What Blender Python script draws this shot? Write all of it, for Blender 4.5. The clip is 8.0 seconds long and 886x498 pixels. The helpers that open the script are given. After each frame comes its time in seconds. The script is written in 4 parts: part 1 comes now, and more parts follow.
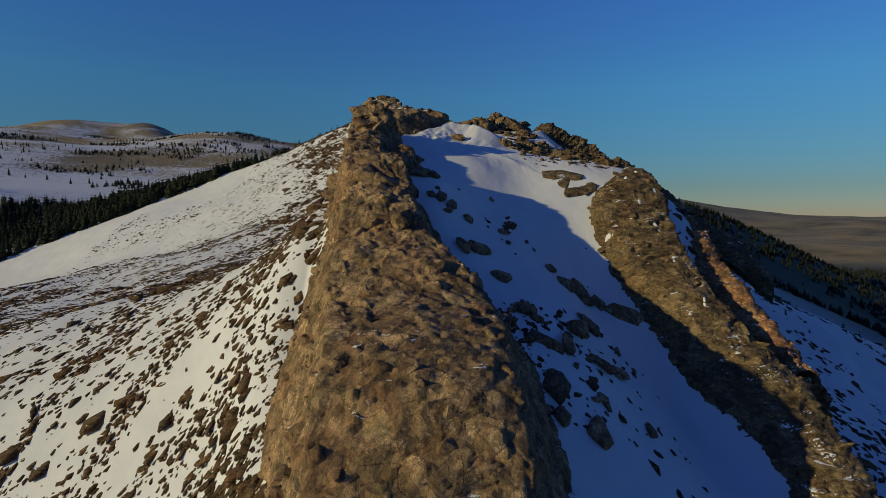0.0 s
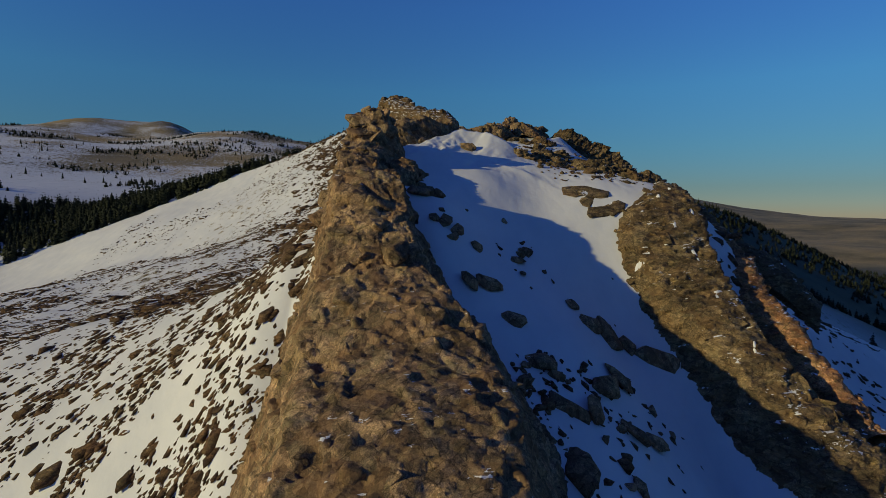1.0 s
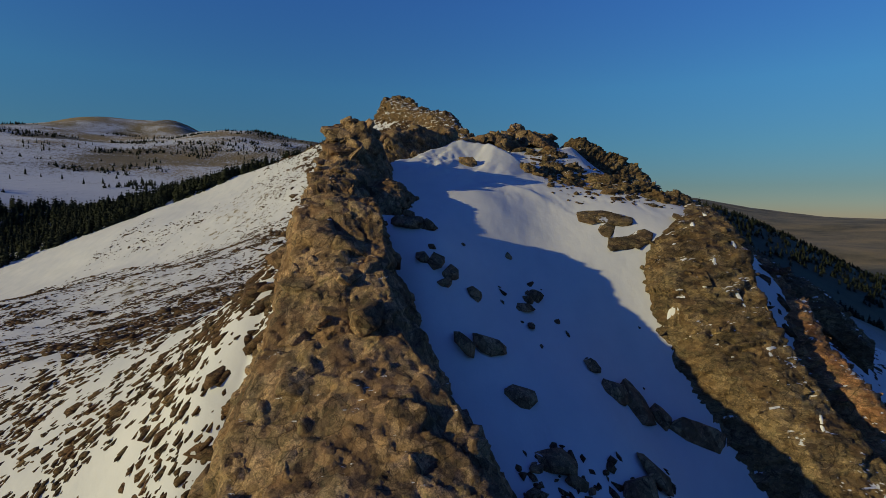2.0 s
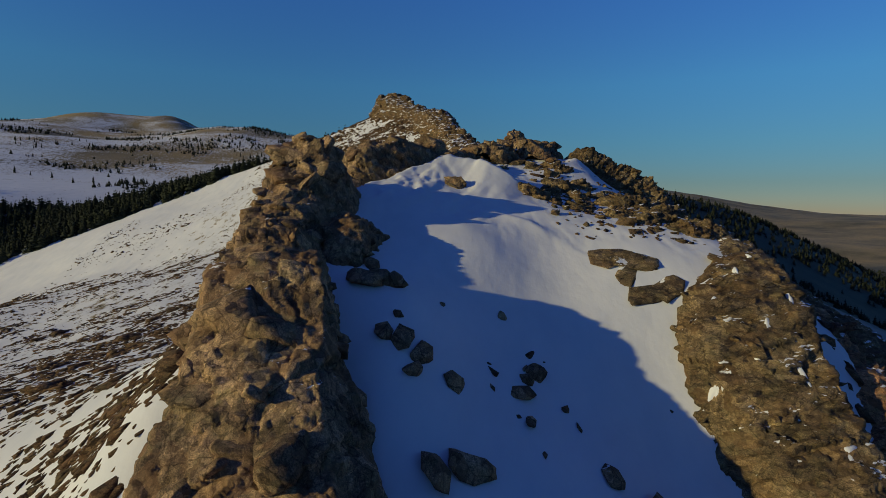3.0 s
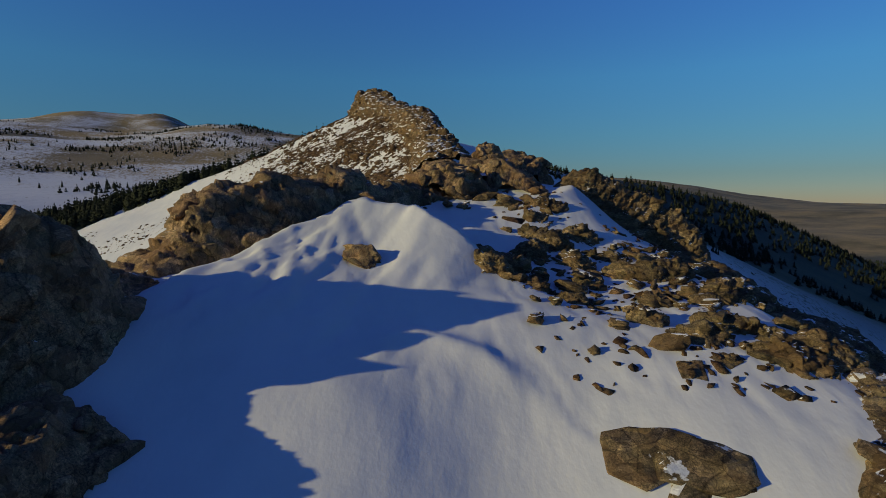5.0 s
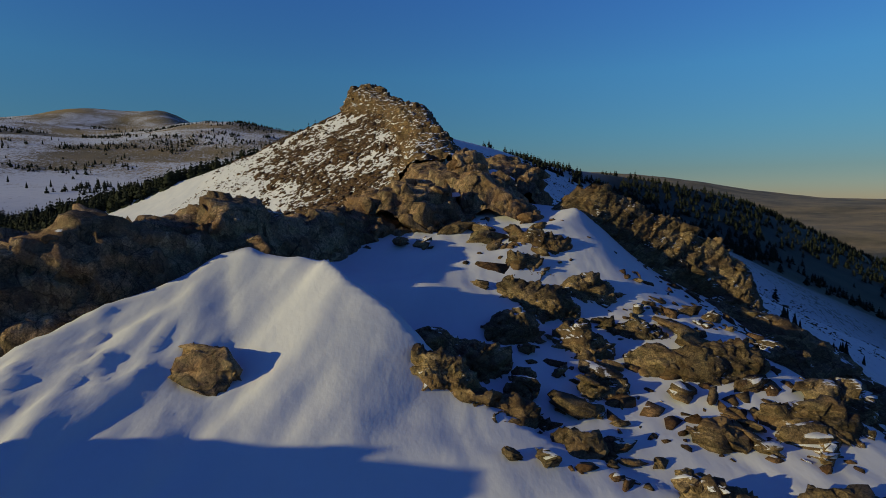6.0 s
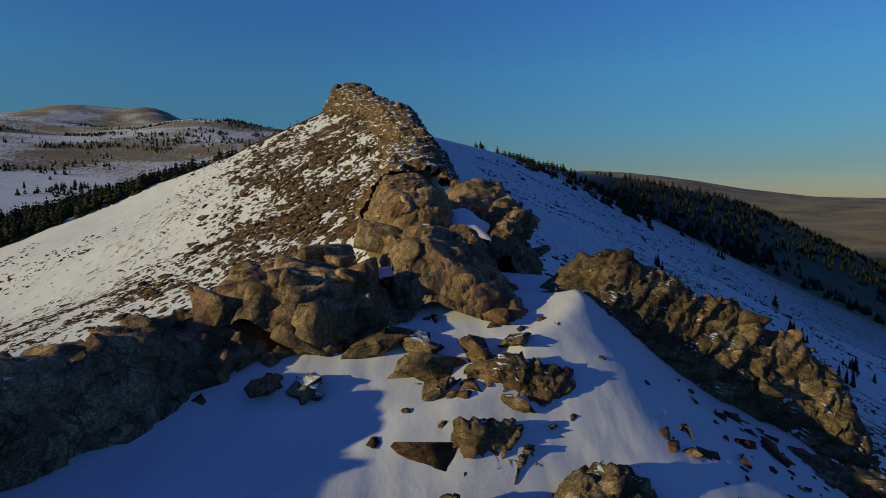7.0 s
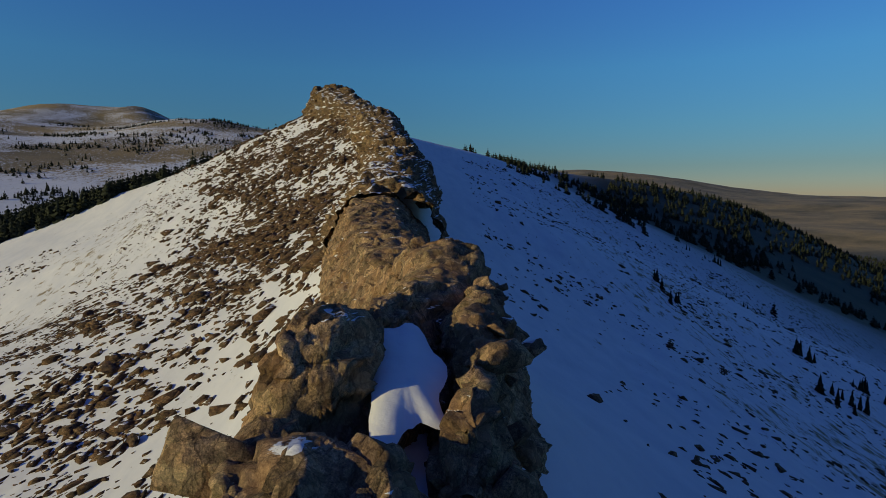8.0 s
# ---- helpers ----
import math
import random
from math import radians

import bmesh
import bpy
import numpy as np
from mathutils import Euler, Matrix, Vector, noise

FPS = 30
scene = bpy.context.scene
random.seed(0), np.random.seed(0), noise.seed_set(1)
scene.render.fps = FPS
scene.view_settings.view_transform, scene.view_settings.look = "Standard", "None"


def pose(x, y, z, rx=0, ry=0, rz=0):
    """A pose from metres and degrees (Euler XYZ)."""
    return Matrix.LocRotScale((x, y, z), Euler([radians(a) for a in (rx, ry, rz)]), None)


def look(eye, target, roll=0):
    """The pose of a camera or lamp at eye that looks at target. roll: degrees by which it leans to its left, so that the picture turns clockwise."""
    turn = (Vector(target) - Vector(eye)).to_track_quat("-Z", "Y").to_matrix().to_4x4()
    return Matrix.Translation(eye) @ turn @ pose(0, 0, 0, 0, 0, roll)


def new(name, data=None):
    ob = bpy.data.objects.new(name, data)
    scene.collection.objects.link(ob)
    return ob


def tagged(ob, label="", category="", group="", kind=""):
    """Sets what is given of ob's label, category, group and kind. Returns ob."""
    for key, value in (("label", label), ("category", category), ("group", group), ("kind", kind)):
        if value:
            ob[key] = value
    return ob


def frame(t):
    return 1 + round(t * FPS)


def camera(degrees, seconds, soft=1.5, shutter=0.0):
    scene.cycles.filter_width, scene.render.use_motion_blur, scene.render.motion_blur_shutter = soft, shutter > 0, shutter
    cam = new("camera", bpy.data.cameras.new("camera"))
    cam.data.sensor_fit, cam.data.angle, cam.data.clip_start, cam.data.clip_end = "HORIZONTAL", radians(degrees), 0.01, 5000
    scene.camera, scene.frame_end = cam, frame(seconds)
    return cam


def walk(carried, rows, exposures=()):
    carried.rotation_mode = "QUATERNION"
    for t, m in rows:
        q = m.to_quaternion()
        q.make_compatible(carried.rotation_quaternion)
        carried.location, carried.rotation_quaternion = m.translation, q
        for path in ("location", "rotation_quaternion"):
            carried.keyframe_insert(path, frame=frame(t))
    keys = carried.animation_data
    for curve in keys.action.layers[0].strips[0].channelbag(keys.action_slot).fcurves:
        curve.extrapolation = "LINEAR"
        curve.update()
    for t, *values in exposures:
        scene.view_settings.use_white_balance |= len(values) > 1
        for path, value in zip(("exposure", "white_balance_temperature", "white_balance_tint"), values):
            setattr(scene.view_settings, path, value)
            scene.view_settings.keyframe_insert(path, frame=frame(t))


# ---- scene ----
# ---------------------------------------------------------------- camera and its walk
cam = camera(81.2, 8.0, soft=0.6)
PATH = [
    (0, (-0.104, -0.223, 0.737), (-0.1, 1.773, 0.603), 0.2),
    (0.5, (0.225, 2.094, 1.527), (0.196, 4.089, 1.391), 0.4),
    (1, (0.45, 4.603, 2.348), (0.4, 6.598, 2.209), 0.6),
    (1.5, (0.689, 7.361, 3.254), (0.622, 9.355, 3.114), 0.7),
    (3, (1.798, 17.0, 6.405), (1.73, 18.992, 6.246), 0.8),
    (3.5, (2.398, 20.264, 7.564), (2.335, 22.256, 7.396), 0.5),
    (4, (3.143, 23.659, 8.668), (3.084, 25.651, 8.497), 0.2),
    (5.5, (5.598, 35.199, 10.446), (5.545, 37.189, 10.257), -0.1),
    (6, (6.455, 39.346, 11.339), (6.392, 41.336, 11.143), -0.2),
    (6.5, (7.328, 43.756, 12.384), (7.273, 45.746, 12.185), -0.1),
    (7, (8.13, 48.249, 13.572), (8.09, 50.238, 13.368), -0.1),
    (7.5, (8.824, 52.873, 14.921), (8.804, 54.862, 14.714), -0.2),
    (8, (9.55, 57.2, 16.5), (9.541, 59.189, 16.291), -0.2),
]
walk(cam, [(t, look(eye, target, roll)) for t, eye, target, roll in PATH], [(0, -0.26), (3, -0.25), (6, -0.2), (8, -0.16)])

# ---------------------------------------------------------------- sky and sun
SUN_ELEVATION = 14.3
SUN_HEADING = Vector((0.88, 0.475))          # the way the light travels over the ground
world = bpy.data.worlds.new("sky")
scene.world = world
world.use_nodes = True
wn = world.node_tree
sky = wn.nodes.new("ShaderNodeTexSky")
sky.sky_type = "NISHITA"
sky.sun_disc = False
sky.sun_elevation = radians(SUN_ELEVATION)
sky.sun_rotation = math.atan2(-SUN_HEADING.x, -SUN_HEADING.y)
sky.altitude = 3000
sky.air_density = 0.9
sky.dust_density = 0.05
sky.ozone_density = 2.4
wn.nodes["Background"].inputs["Strength"].default_value = 0.138
deep = wn.nodes.new("ShaderNodeHueSaturation")
deep.inputs["Saturation"].default_value = 1.24
wn.links.new(sky.outputs[0], deep.inputs["Color"])
tone = wn.nodes.new("ShaderNodeMix")
tone.data_type, tone.blend_type = "RGBA", "MULTIPLY"
tone.inputs[0].default_value = 1.0
tone.inputs[7].default_value = (1.04, 0.97, 0.97, 1)
wn.links.new(deep.outputs[0], tone.inputs[6])
# dusty, slightly rosy band all round the horizon
ways = wn.nodes.new("ShaderNodeTexCoord")
parts_of = wn.nodes.new("ShaderNodeSeparateXYZ")
wn.links.new(ways.outputs["Generated"], parts_of.inputs[0])
band = wn.nodes.new("ShaderNodeValToRGB")
band.color_ramp.elements[0].position, band.color_ramp.elements[0].color = 0.0, (0.285, 0.24, 0.21, 1)
band.color_ramp.elements[1].position, band.color_ramp.elements[1].color = 0.75, (1.55, 0.60, 1.10, 1)
for at, col in ((0.05, (0.36, 0.345, 0.275, 1)), (0.12, (0.53, 0.60, 0.49, 1)), (0.22, (0.80, 0.91, 0.80, 1)), (0.36, (1.08, 1.0, 1.14, 1))):
    band.color_ramp.elements.new(at).color = col
wn.links.new(parts_of.outputs["Z"], band.inputs[0])
haze = wn.nodes.new("ShaderNodeMix")
haze.data_type, haze.blend_type = "RGBA", "MULTIPLY"
haze.inputs[0].default_value = 1.0
wn.links.new(tone.outputs[2], haze.inputs[6])
wn.links.new(band.outputs[0], haze.inputs[7])
wn.links.new(haze.outputs[2], wn.nodes["Background"].inputs["Color"])

lamp = bpy.data.lights.new("sun", "SUN")
lamp.energy = 3.75
lamp.angle = radians(0.55)
lamp.color = (1.0, 0.87, 0.44)
sun = new("sun", lamp)
fall = math.tan(radians(SUN_ELEVATION))
sun.matrix_world = look((0, 0, 300), (SUN_HEADING.x, SUN_HEADING.y, 300 - fall))


# ---------------------------------------------------------------- number helpers
def lattice(i, j, k, seed):
    """A repeatable random number from 0 to 1 for each whole-numbered place."""
    h = (i.astype(np.int64) * 374761393 + j.astype(np.int64) * 668265263 + k.astype(np.int64) * 2147483647 + seed * 974711) & 0xFFFFFFFF
    h = ((h ^ (h >> 13)) * 1274126177) & 0xFFFFFFFF
    h = ((h ^ (h >> 16)) * 2246822519) & 0xFFFFFFFF
    return ((h ^ (h >> 15)) & 0xFFFFFF) / float(0xFFFFFF)


def soft_noise(p, size, seed=0):
    """Smooth noise from -1 to 1 at points p (n x 3)."""
    q = p / size
    b = np.floor(q)
    f = q - b
    f = f * f * f * (f * (f * 6 - 15) + 10)
    b = b.astype(np.int64)
    out = np.zeros(len(p))
    for dx in (0, 1):
        for dy in (0, 1):
            for dz in (0, 1):
                w = (f[:, 0] if dx else 1 - f[:, 0]) * (f[:, 1] if dy else 1 - f[:, 1]) * (f[:, 2] if dz else 1 - f[:, 2])
                out += w * lattice(b[:, 0] + dx, b[:, 1] + dy, b[:, 2] + dz, seed)
    return out * 2 - 1


def rough_noise(p, size, octaves=4, seed=0):
    out, amp = np.zeros(len(p)), 1.0
    for o in range(octaves):
        out += amp * soft_noise(p, size, seed + o * 17)
        size, amp = size * 0.5, amp * 0.5
    return out / 1.6


def flat3(x, y):
    return np.stack([x, y, np.zeros_like(x)], axis=1)


def block_offsets(p, size, seed):
    """Blocks of jointed rock: for each point three random numbers of the block that it belongs to."""
    q = p / size
    b = np.floor(q).astype(np.int64)
    best = np.full(len(p), 1e9)
    offs = np.zeros((len(p), 3))
    for dx in (-1, 0, 1):
        for dy in (-1, 0, 1):
            for dz in (-1, 0, 1):
                i, j, k = b[:, 0] + dx, b[:, 1] + dy, b[:, 2] + dz
                c = np.stack([i + lattice(i, j, k, seed), j + lattice(i, j, k, seed + 1), k + lattice(i, j, k, seed + 2)], axis=1)
                away = np.abs(q - c)
                dist = away.sum(axis=1) * 0.6 + away.max(axis=1) * 0.4
                near = dist < best
                offs = np.where(near[:, None], np.stack([lattice(i, j, k, seed + 20 + a) for a in range(3)], axis=1), offs)
                best = np.where(near, dist, best)
    return offs


def faceted(p, size, seed, lean):
    """Broken rock faces: polygonal facets, each at its own level and tilt, stepping like ledges; and the nearness to an edge."""
    q = p / size
    b = np.floor(q).astype(np.int64)
    best, second = np.full(len(p), 1e9), np.full(len(p), 1e9)
    cell = np.zeros((len(p), 3), np.int64)
    for dx in (-1, 0, 1):
        for dy in (-1, 0, 1):
            for dz in (-1, 0, 1):
                i, j, k = b[:, 0] + dx, b[:, 1] + dy, b[:, 2] + dz
                away = [np.abs(q[:, a] - c - lattice(i, j, k, seed + a)) for a, c in enumerate((i, j, k))]
                dist = 0.55 * (away[0] + away[1] + away[2]) + 0.45 * np.maximum(np.maximum(away[0], away[1]), away[2])
                near = dist < best
                second = np.where(near, best, np.minimum(second, dist))
                cell = np.where(near[:, None], np.stack([i, j, k], axis=1), cell)
                best = np.where(near, dist, best)
    i, j, k = cell[:, 0], cell[:, 1], cell[:, 2]
    mid = np.stack([c + lattice(i, j, k, seed + a) for a, c in enumerate((i, j, k))], axis=1)
    level = soft_noise(mid, 2.6, seed + 9) * 0.6 + (lattice(i, j, k, seed + 7) - 0.5) * 0.15
    tilt = sum((q[:, a] - mid[:, a]) * (lattice(i, j, k, seed + 3 + a) - 0.5) * lean for a in range(3))
    return level + tilt, np.clip(1 - (second - best) / 0.07, 0, 1)


def broken(p, bedding, size, pull, seed):
    """Rock broken along three sets of joints: points drawn towards flat faces, each block with joints of its own."""
    m = np.array(Euler([radians(a) for a in bedding]).to_matrix())
    offs = block_offsets(p, max(size) * 2.4, seed)
    q = p @ m
    wob = soft_noise(p, max(size) * 1.8, seed + 5)
    for a in range(3):
        c = q[:, a] / size[a] + offs[:, a] * 3 + 0.3 * wob
        cell = np.floor(c).astype(np.int64)
        flat = cell + 0.5 + (lattice(cell, (offs[:, a] * 9999).astype(np.int64), cell * 0 + a, seed + 40) - 0.5) * 0.7
        q[:, a] += pull * (flat - c) * size[a]
    return q @ m.T


def turned(p, rx, ry, rz, squash):
    """Points in the frame of the rock's bedding, with the beds squashed."""
    m = np.array(Euler((radians(rx), radians(ry), radians(rz))).to_matrix())
    return (p @ m) / np.array(squash)


def glide(x, xs, ys):
    """Smooth curve through stations, with no overshoot."""
    xs, ys = np.asarray(xs, float), np.asarray(ys, float)
    h = np.diff(xs)
    d = np.diff(ys) / h
    m = np.zeros_like(ys)
    m[0], m[-1] = d[0], d[-1]
    same = d[:-1] * d[1:] > 0
    m[1:-1][same] = 2 * d[:-1][same] * d[1:][same] / (d[:-1][same] + d[1:][same])
    x = np.clip(x, xs[0], xs[-1])
    i = np.clip(np.searchsorted(xs, x) - 1, 0, len(h) - 1)
    t = (x - xs[i]) / h[i]
    return ((2 * t**3 - 3 * t**2 + 1) * ys[i] + (t**3 - 2 * t**2 + t) * h[i] * m[i]
            + (3 * t**2 - 2 * t**3) * ys[i + 1] + (t**3 - t**2) * h[i] * m[i + 1])


def step(a, b, x):
    t = np.clip((x - a) / (b - a), 0, 1)
    return t * t * (3 - 2 * t)


def raised(a, b, k):
    """The higher of two surfaces, with a rounded join."""
    h = np.clip(0.5 + 0.5 * (a - b) / k, 0, 1)
    return b * (1 - h) + a * h + k * h * (1 - h)


# ---------------------------------------------------------------- the lie of the land
SPINE_Y = [-1500, -200, -60, 0, 15, 22, 30, 36, 45, 54, 60, 68, 78, 92, 110, 152, 178, 207, 223, 245, 320, 400, 490, 620, 900, 1500]
SPINE_X = [2, 2, 1, 0, -2, -3, -5, -5.5, -5, 0, 5, 8, 9, 6, 2.5, -1, -8, -16, -24, -22, 20, 55, 140, 300, 600, 900]
SPINE_Z = [-200, -90, -42, -22, -13, -9, -2, 3.5, 7.5, 9.5, 10.8, 11.3, 11.5, 12.3, 14.5, 22, 32, 41, 46, 43.5, 37.5, 35, 29.5, 10, -70, -120]
NET_X = [-9, -5, -1, 3, 7, 11, 15, 19, 24]
NET_Y = [14, 22, 30, 36, 41, 46, 51, 56, 62, 68]
NET_Z = [
    [-18, -15.5, -14.5, -14.5, -15.5, -16.8, -18, -19, -21],
    [-12.8, -10, -8.2, -7.6, -9.2, -12, -14.2, -15, -17.5],
    [-7.5, -2, -1.8, -3.0, -4.6, -8.0, -11, -9.5, -13],
    [-1.2, 3.4, 3.0, 0.2, -2, -4.2, -4.5, -4.8, -8.5],
    [1, 5.8, 4.6, 3.1, 2.6, 2.6, 2.4, 0.5, -4],
    [3, 7.3, 6.9, 6.0, 5.6, 5.4, 5.1, 3, -1],
    [4.2, 7.6, 8.2, 8.1, 6.9, 6.3, 6.2, 3.8, 0],
    [4, 7, 9.0, 9.5, 8.4, 7.6, 7.0, 4.3, 0.5],
    [4, 6, 8, 10.1, 10.6, 10.3, 8.0, 6.0, 2.2],
    [4, 5.6, 7.6, 9.8, 11.4, 11.2, 8.9, 6.0, 2.2],
]


def net_height(x, y):
    columns = np.stack([glide(x, NET_X, row) for row in NET_Z], axis=0)
    ys = np.array(NET_Y, float)
    yc = np.clip(y, ys[0], ys[-1])
    i = np.clip(np.searchsorted(ys, yc) - 1, 0, len(ys) - 2)
    t = (yc - ys[i]) / (ys[i + 1] - ys[i])
    n = np.arange(len(x))
    a, b = columns[i, n], columns[i + 1, n]
    i0, i3 = np.maximum(i - 1, 0), np.minimum(i + 2, len(ys) - 1)
    h = ys[i + 1] - ys[i]
    ma = (b - columns[i0, n]) / np.maximum(ys[i + 1] - ys[i0], 1e-6) * h
    mb = (columns[i3, n] - a) / np.maximum(ys[i3] - ys[i], 1e-6) * h
    return (2 * t**3 - 3 * t**2 + 1) * a + (t**3 - 2 * t**2 + t) * ma + (3 * t**2 - 2 * t**3) * b + (t**3 - t**2) * mb


def valley_height(x, y):
    r = np.hypot(x, y - 20)
    az = np.arctan2(x, y - 20)
    left = glide(r, [0, 150, 220, 300, 400, 500, 800, 950, 1150, 1500, 2500, 3200, 4700],
                 [-32, -30, -20, 12, 22, 40, 98, 114, 106, 130, 290, 262, 230])
    right = glide(r, [0, 300, 500, 800, 1200, 2000, 3000, 4000, 4700], [-45, -80, -105, -118, -108, -60, -15, 0, -20])
    right += step(2000, 4000, r) * 190 * (1 - step(0.25, 0.62, az))
    p = flat3(x, y)
    left += step(250, 900, r) * 20 * rough_noise(p, 220, 5, 5) + step(1500, 2600, r) * 40 * rough_noise(p, 700, 4, 9)
    left += 14 * np.exp(-((az + 0.40) / 0.12) ** 2 - ((r - 880) / 220) ** 2)
    for hill_az, hill_r, up, wide in ((-0.625, 2600, 62, 0.05), (-0.515, 2500, 78, 0.06), (-0.80, 2500, -10, 0.10)):
        left += up * np.exp(-((az - hill_az) / wide) ** 2 - ((r - hill_r) / 350) ** 2)
    right += step(500, 1600, r) * 22 * rough_noise(p, 600, 4, 13)
    w = step(-0.28, -0.05, az) * step(0, 60, y + 300)
    return left * (1 - w) + right * w


def drift(x, y, line, crest, windward, lee):
    """A wind-built snow crest along a line: long slope to its right, short steep lee to its left."""
    best, side = np.full(len(x), 1e9), np.zeros(len(x))
    fade = np.zeros(len(x))
    n = len(line) - 1
    for i in range(n):
        (ax, ay), (bx, by) = line[i], line[i + 1]
        vx, vy = bx - ax, by - ay
        t = np.clip(((x - ax) * vx + (y - ay) * vy) / (vx * vx + vy * vy), 0, 1)
        d = np.hypot(x - ax - t * vx, y - ay - t * vy)
        near = d < best
        best = np.where(near, d, best)
        side = np.where(near, np.sign(vx * (y - ay) - vy * (x - ax)), side)
        fade = np.where(near, np.sin(np.pi * np.clip((i + t) / n, 0.06, 0.94)), fade)
    return crest * fade ** 0.6 * np.where(side < 0, np.exp(-best / windward), np.exp(-(best / lee) ** 2))


def height(x, y):
    """Height of the ground at arrays of places."""
    xs, zs = glide(y, SPINE_Y, SPINE_X), glide(y, SPINE_Y, SPINE_Z)
    d = x - xs
    round_ = step(235, 300, y) * 25
    d = np.sign(d) * (np.hypot(d, round_) - round_)
    left = glide(-d, [0, 5, 12, 20, 30, 60, 110, 150, 220, 600], [0, 5.5, 11, 14.3, 16.8, 23.5, 31, 41, 62, 200]) 
    flank = glide(-d, [0, 20, 60, 110, 150, 220, 600], [0, 9, 25.5, 39, 49, 68, 200])
    upper = step(95, 150, y)
    left = left * (1 - upper) + flank * upper
    right = glide(d, [0, 4, 10, 50, 100, 165, 300, 500, 1200], [0, 3.5, 8.2, 28, 52, 82, 136, 195, 400])
    z = zs - np.where(d < 0, left, right)
    w = step(7, 17, y) * (1 - step(65, 71, y)) * step(-13.5, -7.5, x) * (1 - step(19, 30, x))
    z = z * (1 - w) + net_height(x, y) * w
    p = flat3(x, y)
    out = np.abs(d)
    z += step(8, 40, out) * (1.1 * rough_noise(p, 28, 4, 21) + 0.35 * rough_noise(p, 5, 3, 23))
    z += 0.05 * rough_noise(p, 2.2, 3, 25) + 0.10 * rough_noise(np.stack([x * 0.4 + y * 0.3, y - x * 0.5, 0 * x], axis=1), 1.6, 3, 27) * step(1.0, 5.0, x) * step(42, 47, y)
    z += drift(x, y, [(-3.4, 46.6), (-1.6, 50.2), (0.4, 52.6), (2.8, 52.75), (3.7, 51.8), (5.3, 51.1), (6.6, 50.4)], 1.35, 2.1, 0.3)
    z -= 0.8 * np.exp(-((x - 4.4) / 1.7) ** 2 - ((y - 53.6) / 1.1) ** 2)
    z += 1.0 * np.exp(-((x - 2.4) / 2.8) ** 2 - ((y - 41.9) / 3.0) ** 2)
    z -= 0.55 * np.exp(-((x - 3.3) / 2.4) ** 2 - ((y - 56.4) / 2.0) ** 2)
    z += 0.45 * np.exp(-np.abs(x - 11.7) / 1.1 - np.abs(y - 63.0) / 1.0)
    z += drift(x, y, [(2.0, 44.6), (3.6, 45.6), (5.4, 45.2), (7.0, 44.0)], 0.30, 1.6, 0.5)
    z += drift(x, y, [(6.0, 56.6), (8.6, 58.4), (11.2, 61.4), (12.4, 63.2)], 0.45, 2.0, 0.7)
    ripple = np.stack([x * 0.9 - y * 0.35, (y * 0.9 + x * 0.35) * 0.3, 0 * x], axis=1)
    z += 0.2 * rough_noise(ripple, 0.8, 3, 29) * step(-5, -3, x) * (1 - step(2.0, 5.0, x)) * step(43, 46, y) * (1 - step(53, 56, y))
    cut = np.stack([x + 0.25 * y + 0.25 * soft_noise(p, 1.7, 33), (y - 0.25 * x) * 0.28, 0 * x], axis=1)
    ridged = np.clip(1 - np.abs(soft_noise(cut, 0.46, 35)) * 1.6, 0, 1) ** 1.5
    z += ridged * (0.09 * step(-4.5, -3, x) * (1 - step(0.0, 2.2, x)) * step(43.5, 45.5, y) * (1 - step(50, 52, y))
                   + 0.03 * step(3.5, 5, x) * (1 - step(16, 19, x)) * step(42, 44, y) * (1 - step(60, 64, y)))
    return raised(z, valley_height(x, y), 7.0)


def height_at(x, y):
    return float(height(np.array([float(x)]), np.array([float(y)]))[0])


# ---------------------------------------------------------------- materials
def material(name):
    m = bpy.data.materials.new(name)
    m.use_nodes = True
    nodes, links = m.node_tree.nodes, m.node_tree.links
    return m, nodes, links, nodes["Principled BSDF"]


def noise_node(nodes, links, coords, scale, detail=6.0, rough=0.6):
    n = nodes.new("ShaderNodeTexNoise")
    n.inputs["Scale"].default_value = scale
    n.inputs["Detail"].default_value = detail
    n.inputs["Roughness"].default_value = rough
    links.new(coords, n.inputs["Vector"])
    return n.outputs[0]


def ramp_node(nodes, links, value, stops):
    r = nodes.new("ShaderNodeValToRGB")
    while len(r.color_ramp.elements) < len(stops):
        r.color_ramp.elements.new(0.5)
    for e, (at, c) in zip(r.color_ramp.elements, stops):
        e.position = at
        e.color = (*c, 1) if len(c) == 3 else c
    links.new(value, r.inputs[0])
    return r.outputs[0]


def mix_node(nodes, links, factor, a, b, blend="MIX"):
    m = nodes.new("ShaderNodeMix")
    m.data_type, m.blend_type = "RGBA", blend
    for socket, v in ((m.inputs[0], factor), (m.inputs[6], a), (m.inputs[7], b)):
        if isinstance(v, (int, float)):
            socket.default_value = v
        elif isinstance(v, tuple):
            socket.default_value = (*v, 1)
        else:
            links.new(v, socket)
    return m.outputs[2]


def math_node(nodes, links, op, a, b=0.0):
    m = nodes.new("ShaderNodeMath")
    m.operation = op
    for socket, v in zip(m.inputs, (a, b)):
        if isinstance(v, (int, float)):
            socket.default_value = v
        else:
            links.new(v, socket)
    return m.outputs[0]


def bump_node(nodes, links, heights, strength, distance, before=None):
    b = nodes.new("ShaderNodeBump")
    b.inputs["Strength"].default_value = strength
    b.inputs["Distance"].default_value = distance
    links.new(heights, b.inputs["Height"])
    if before is not None:
        links.new(before, b.inputs["Normal"])
    return b.outputs[0]


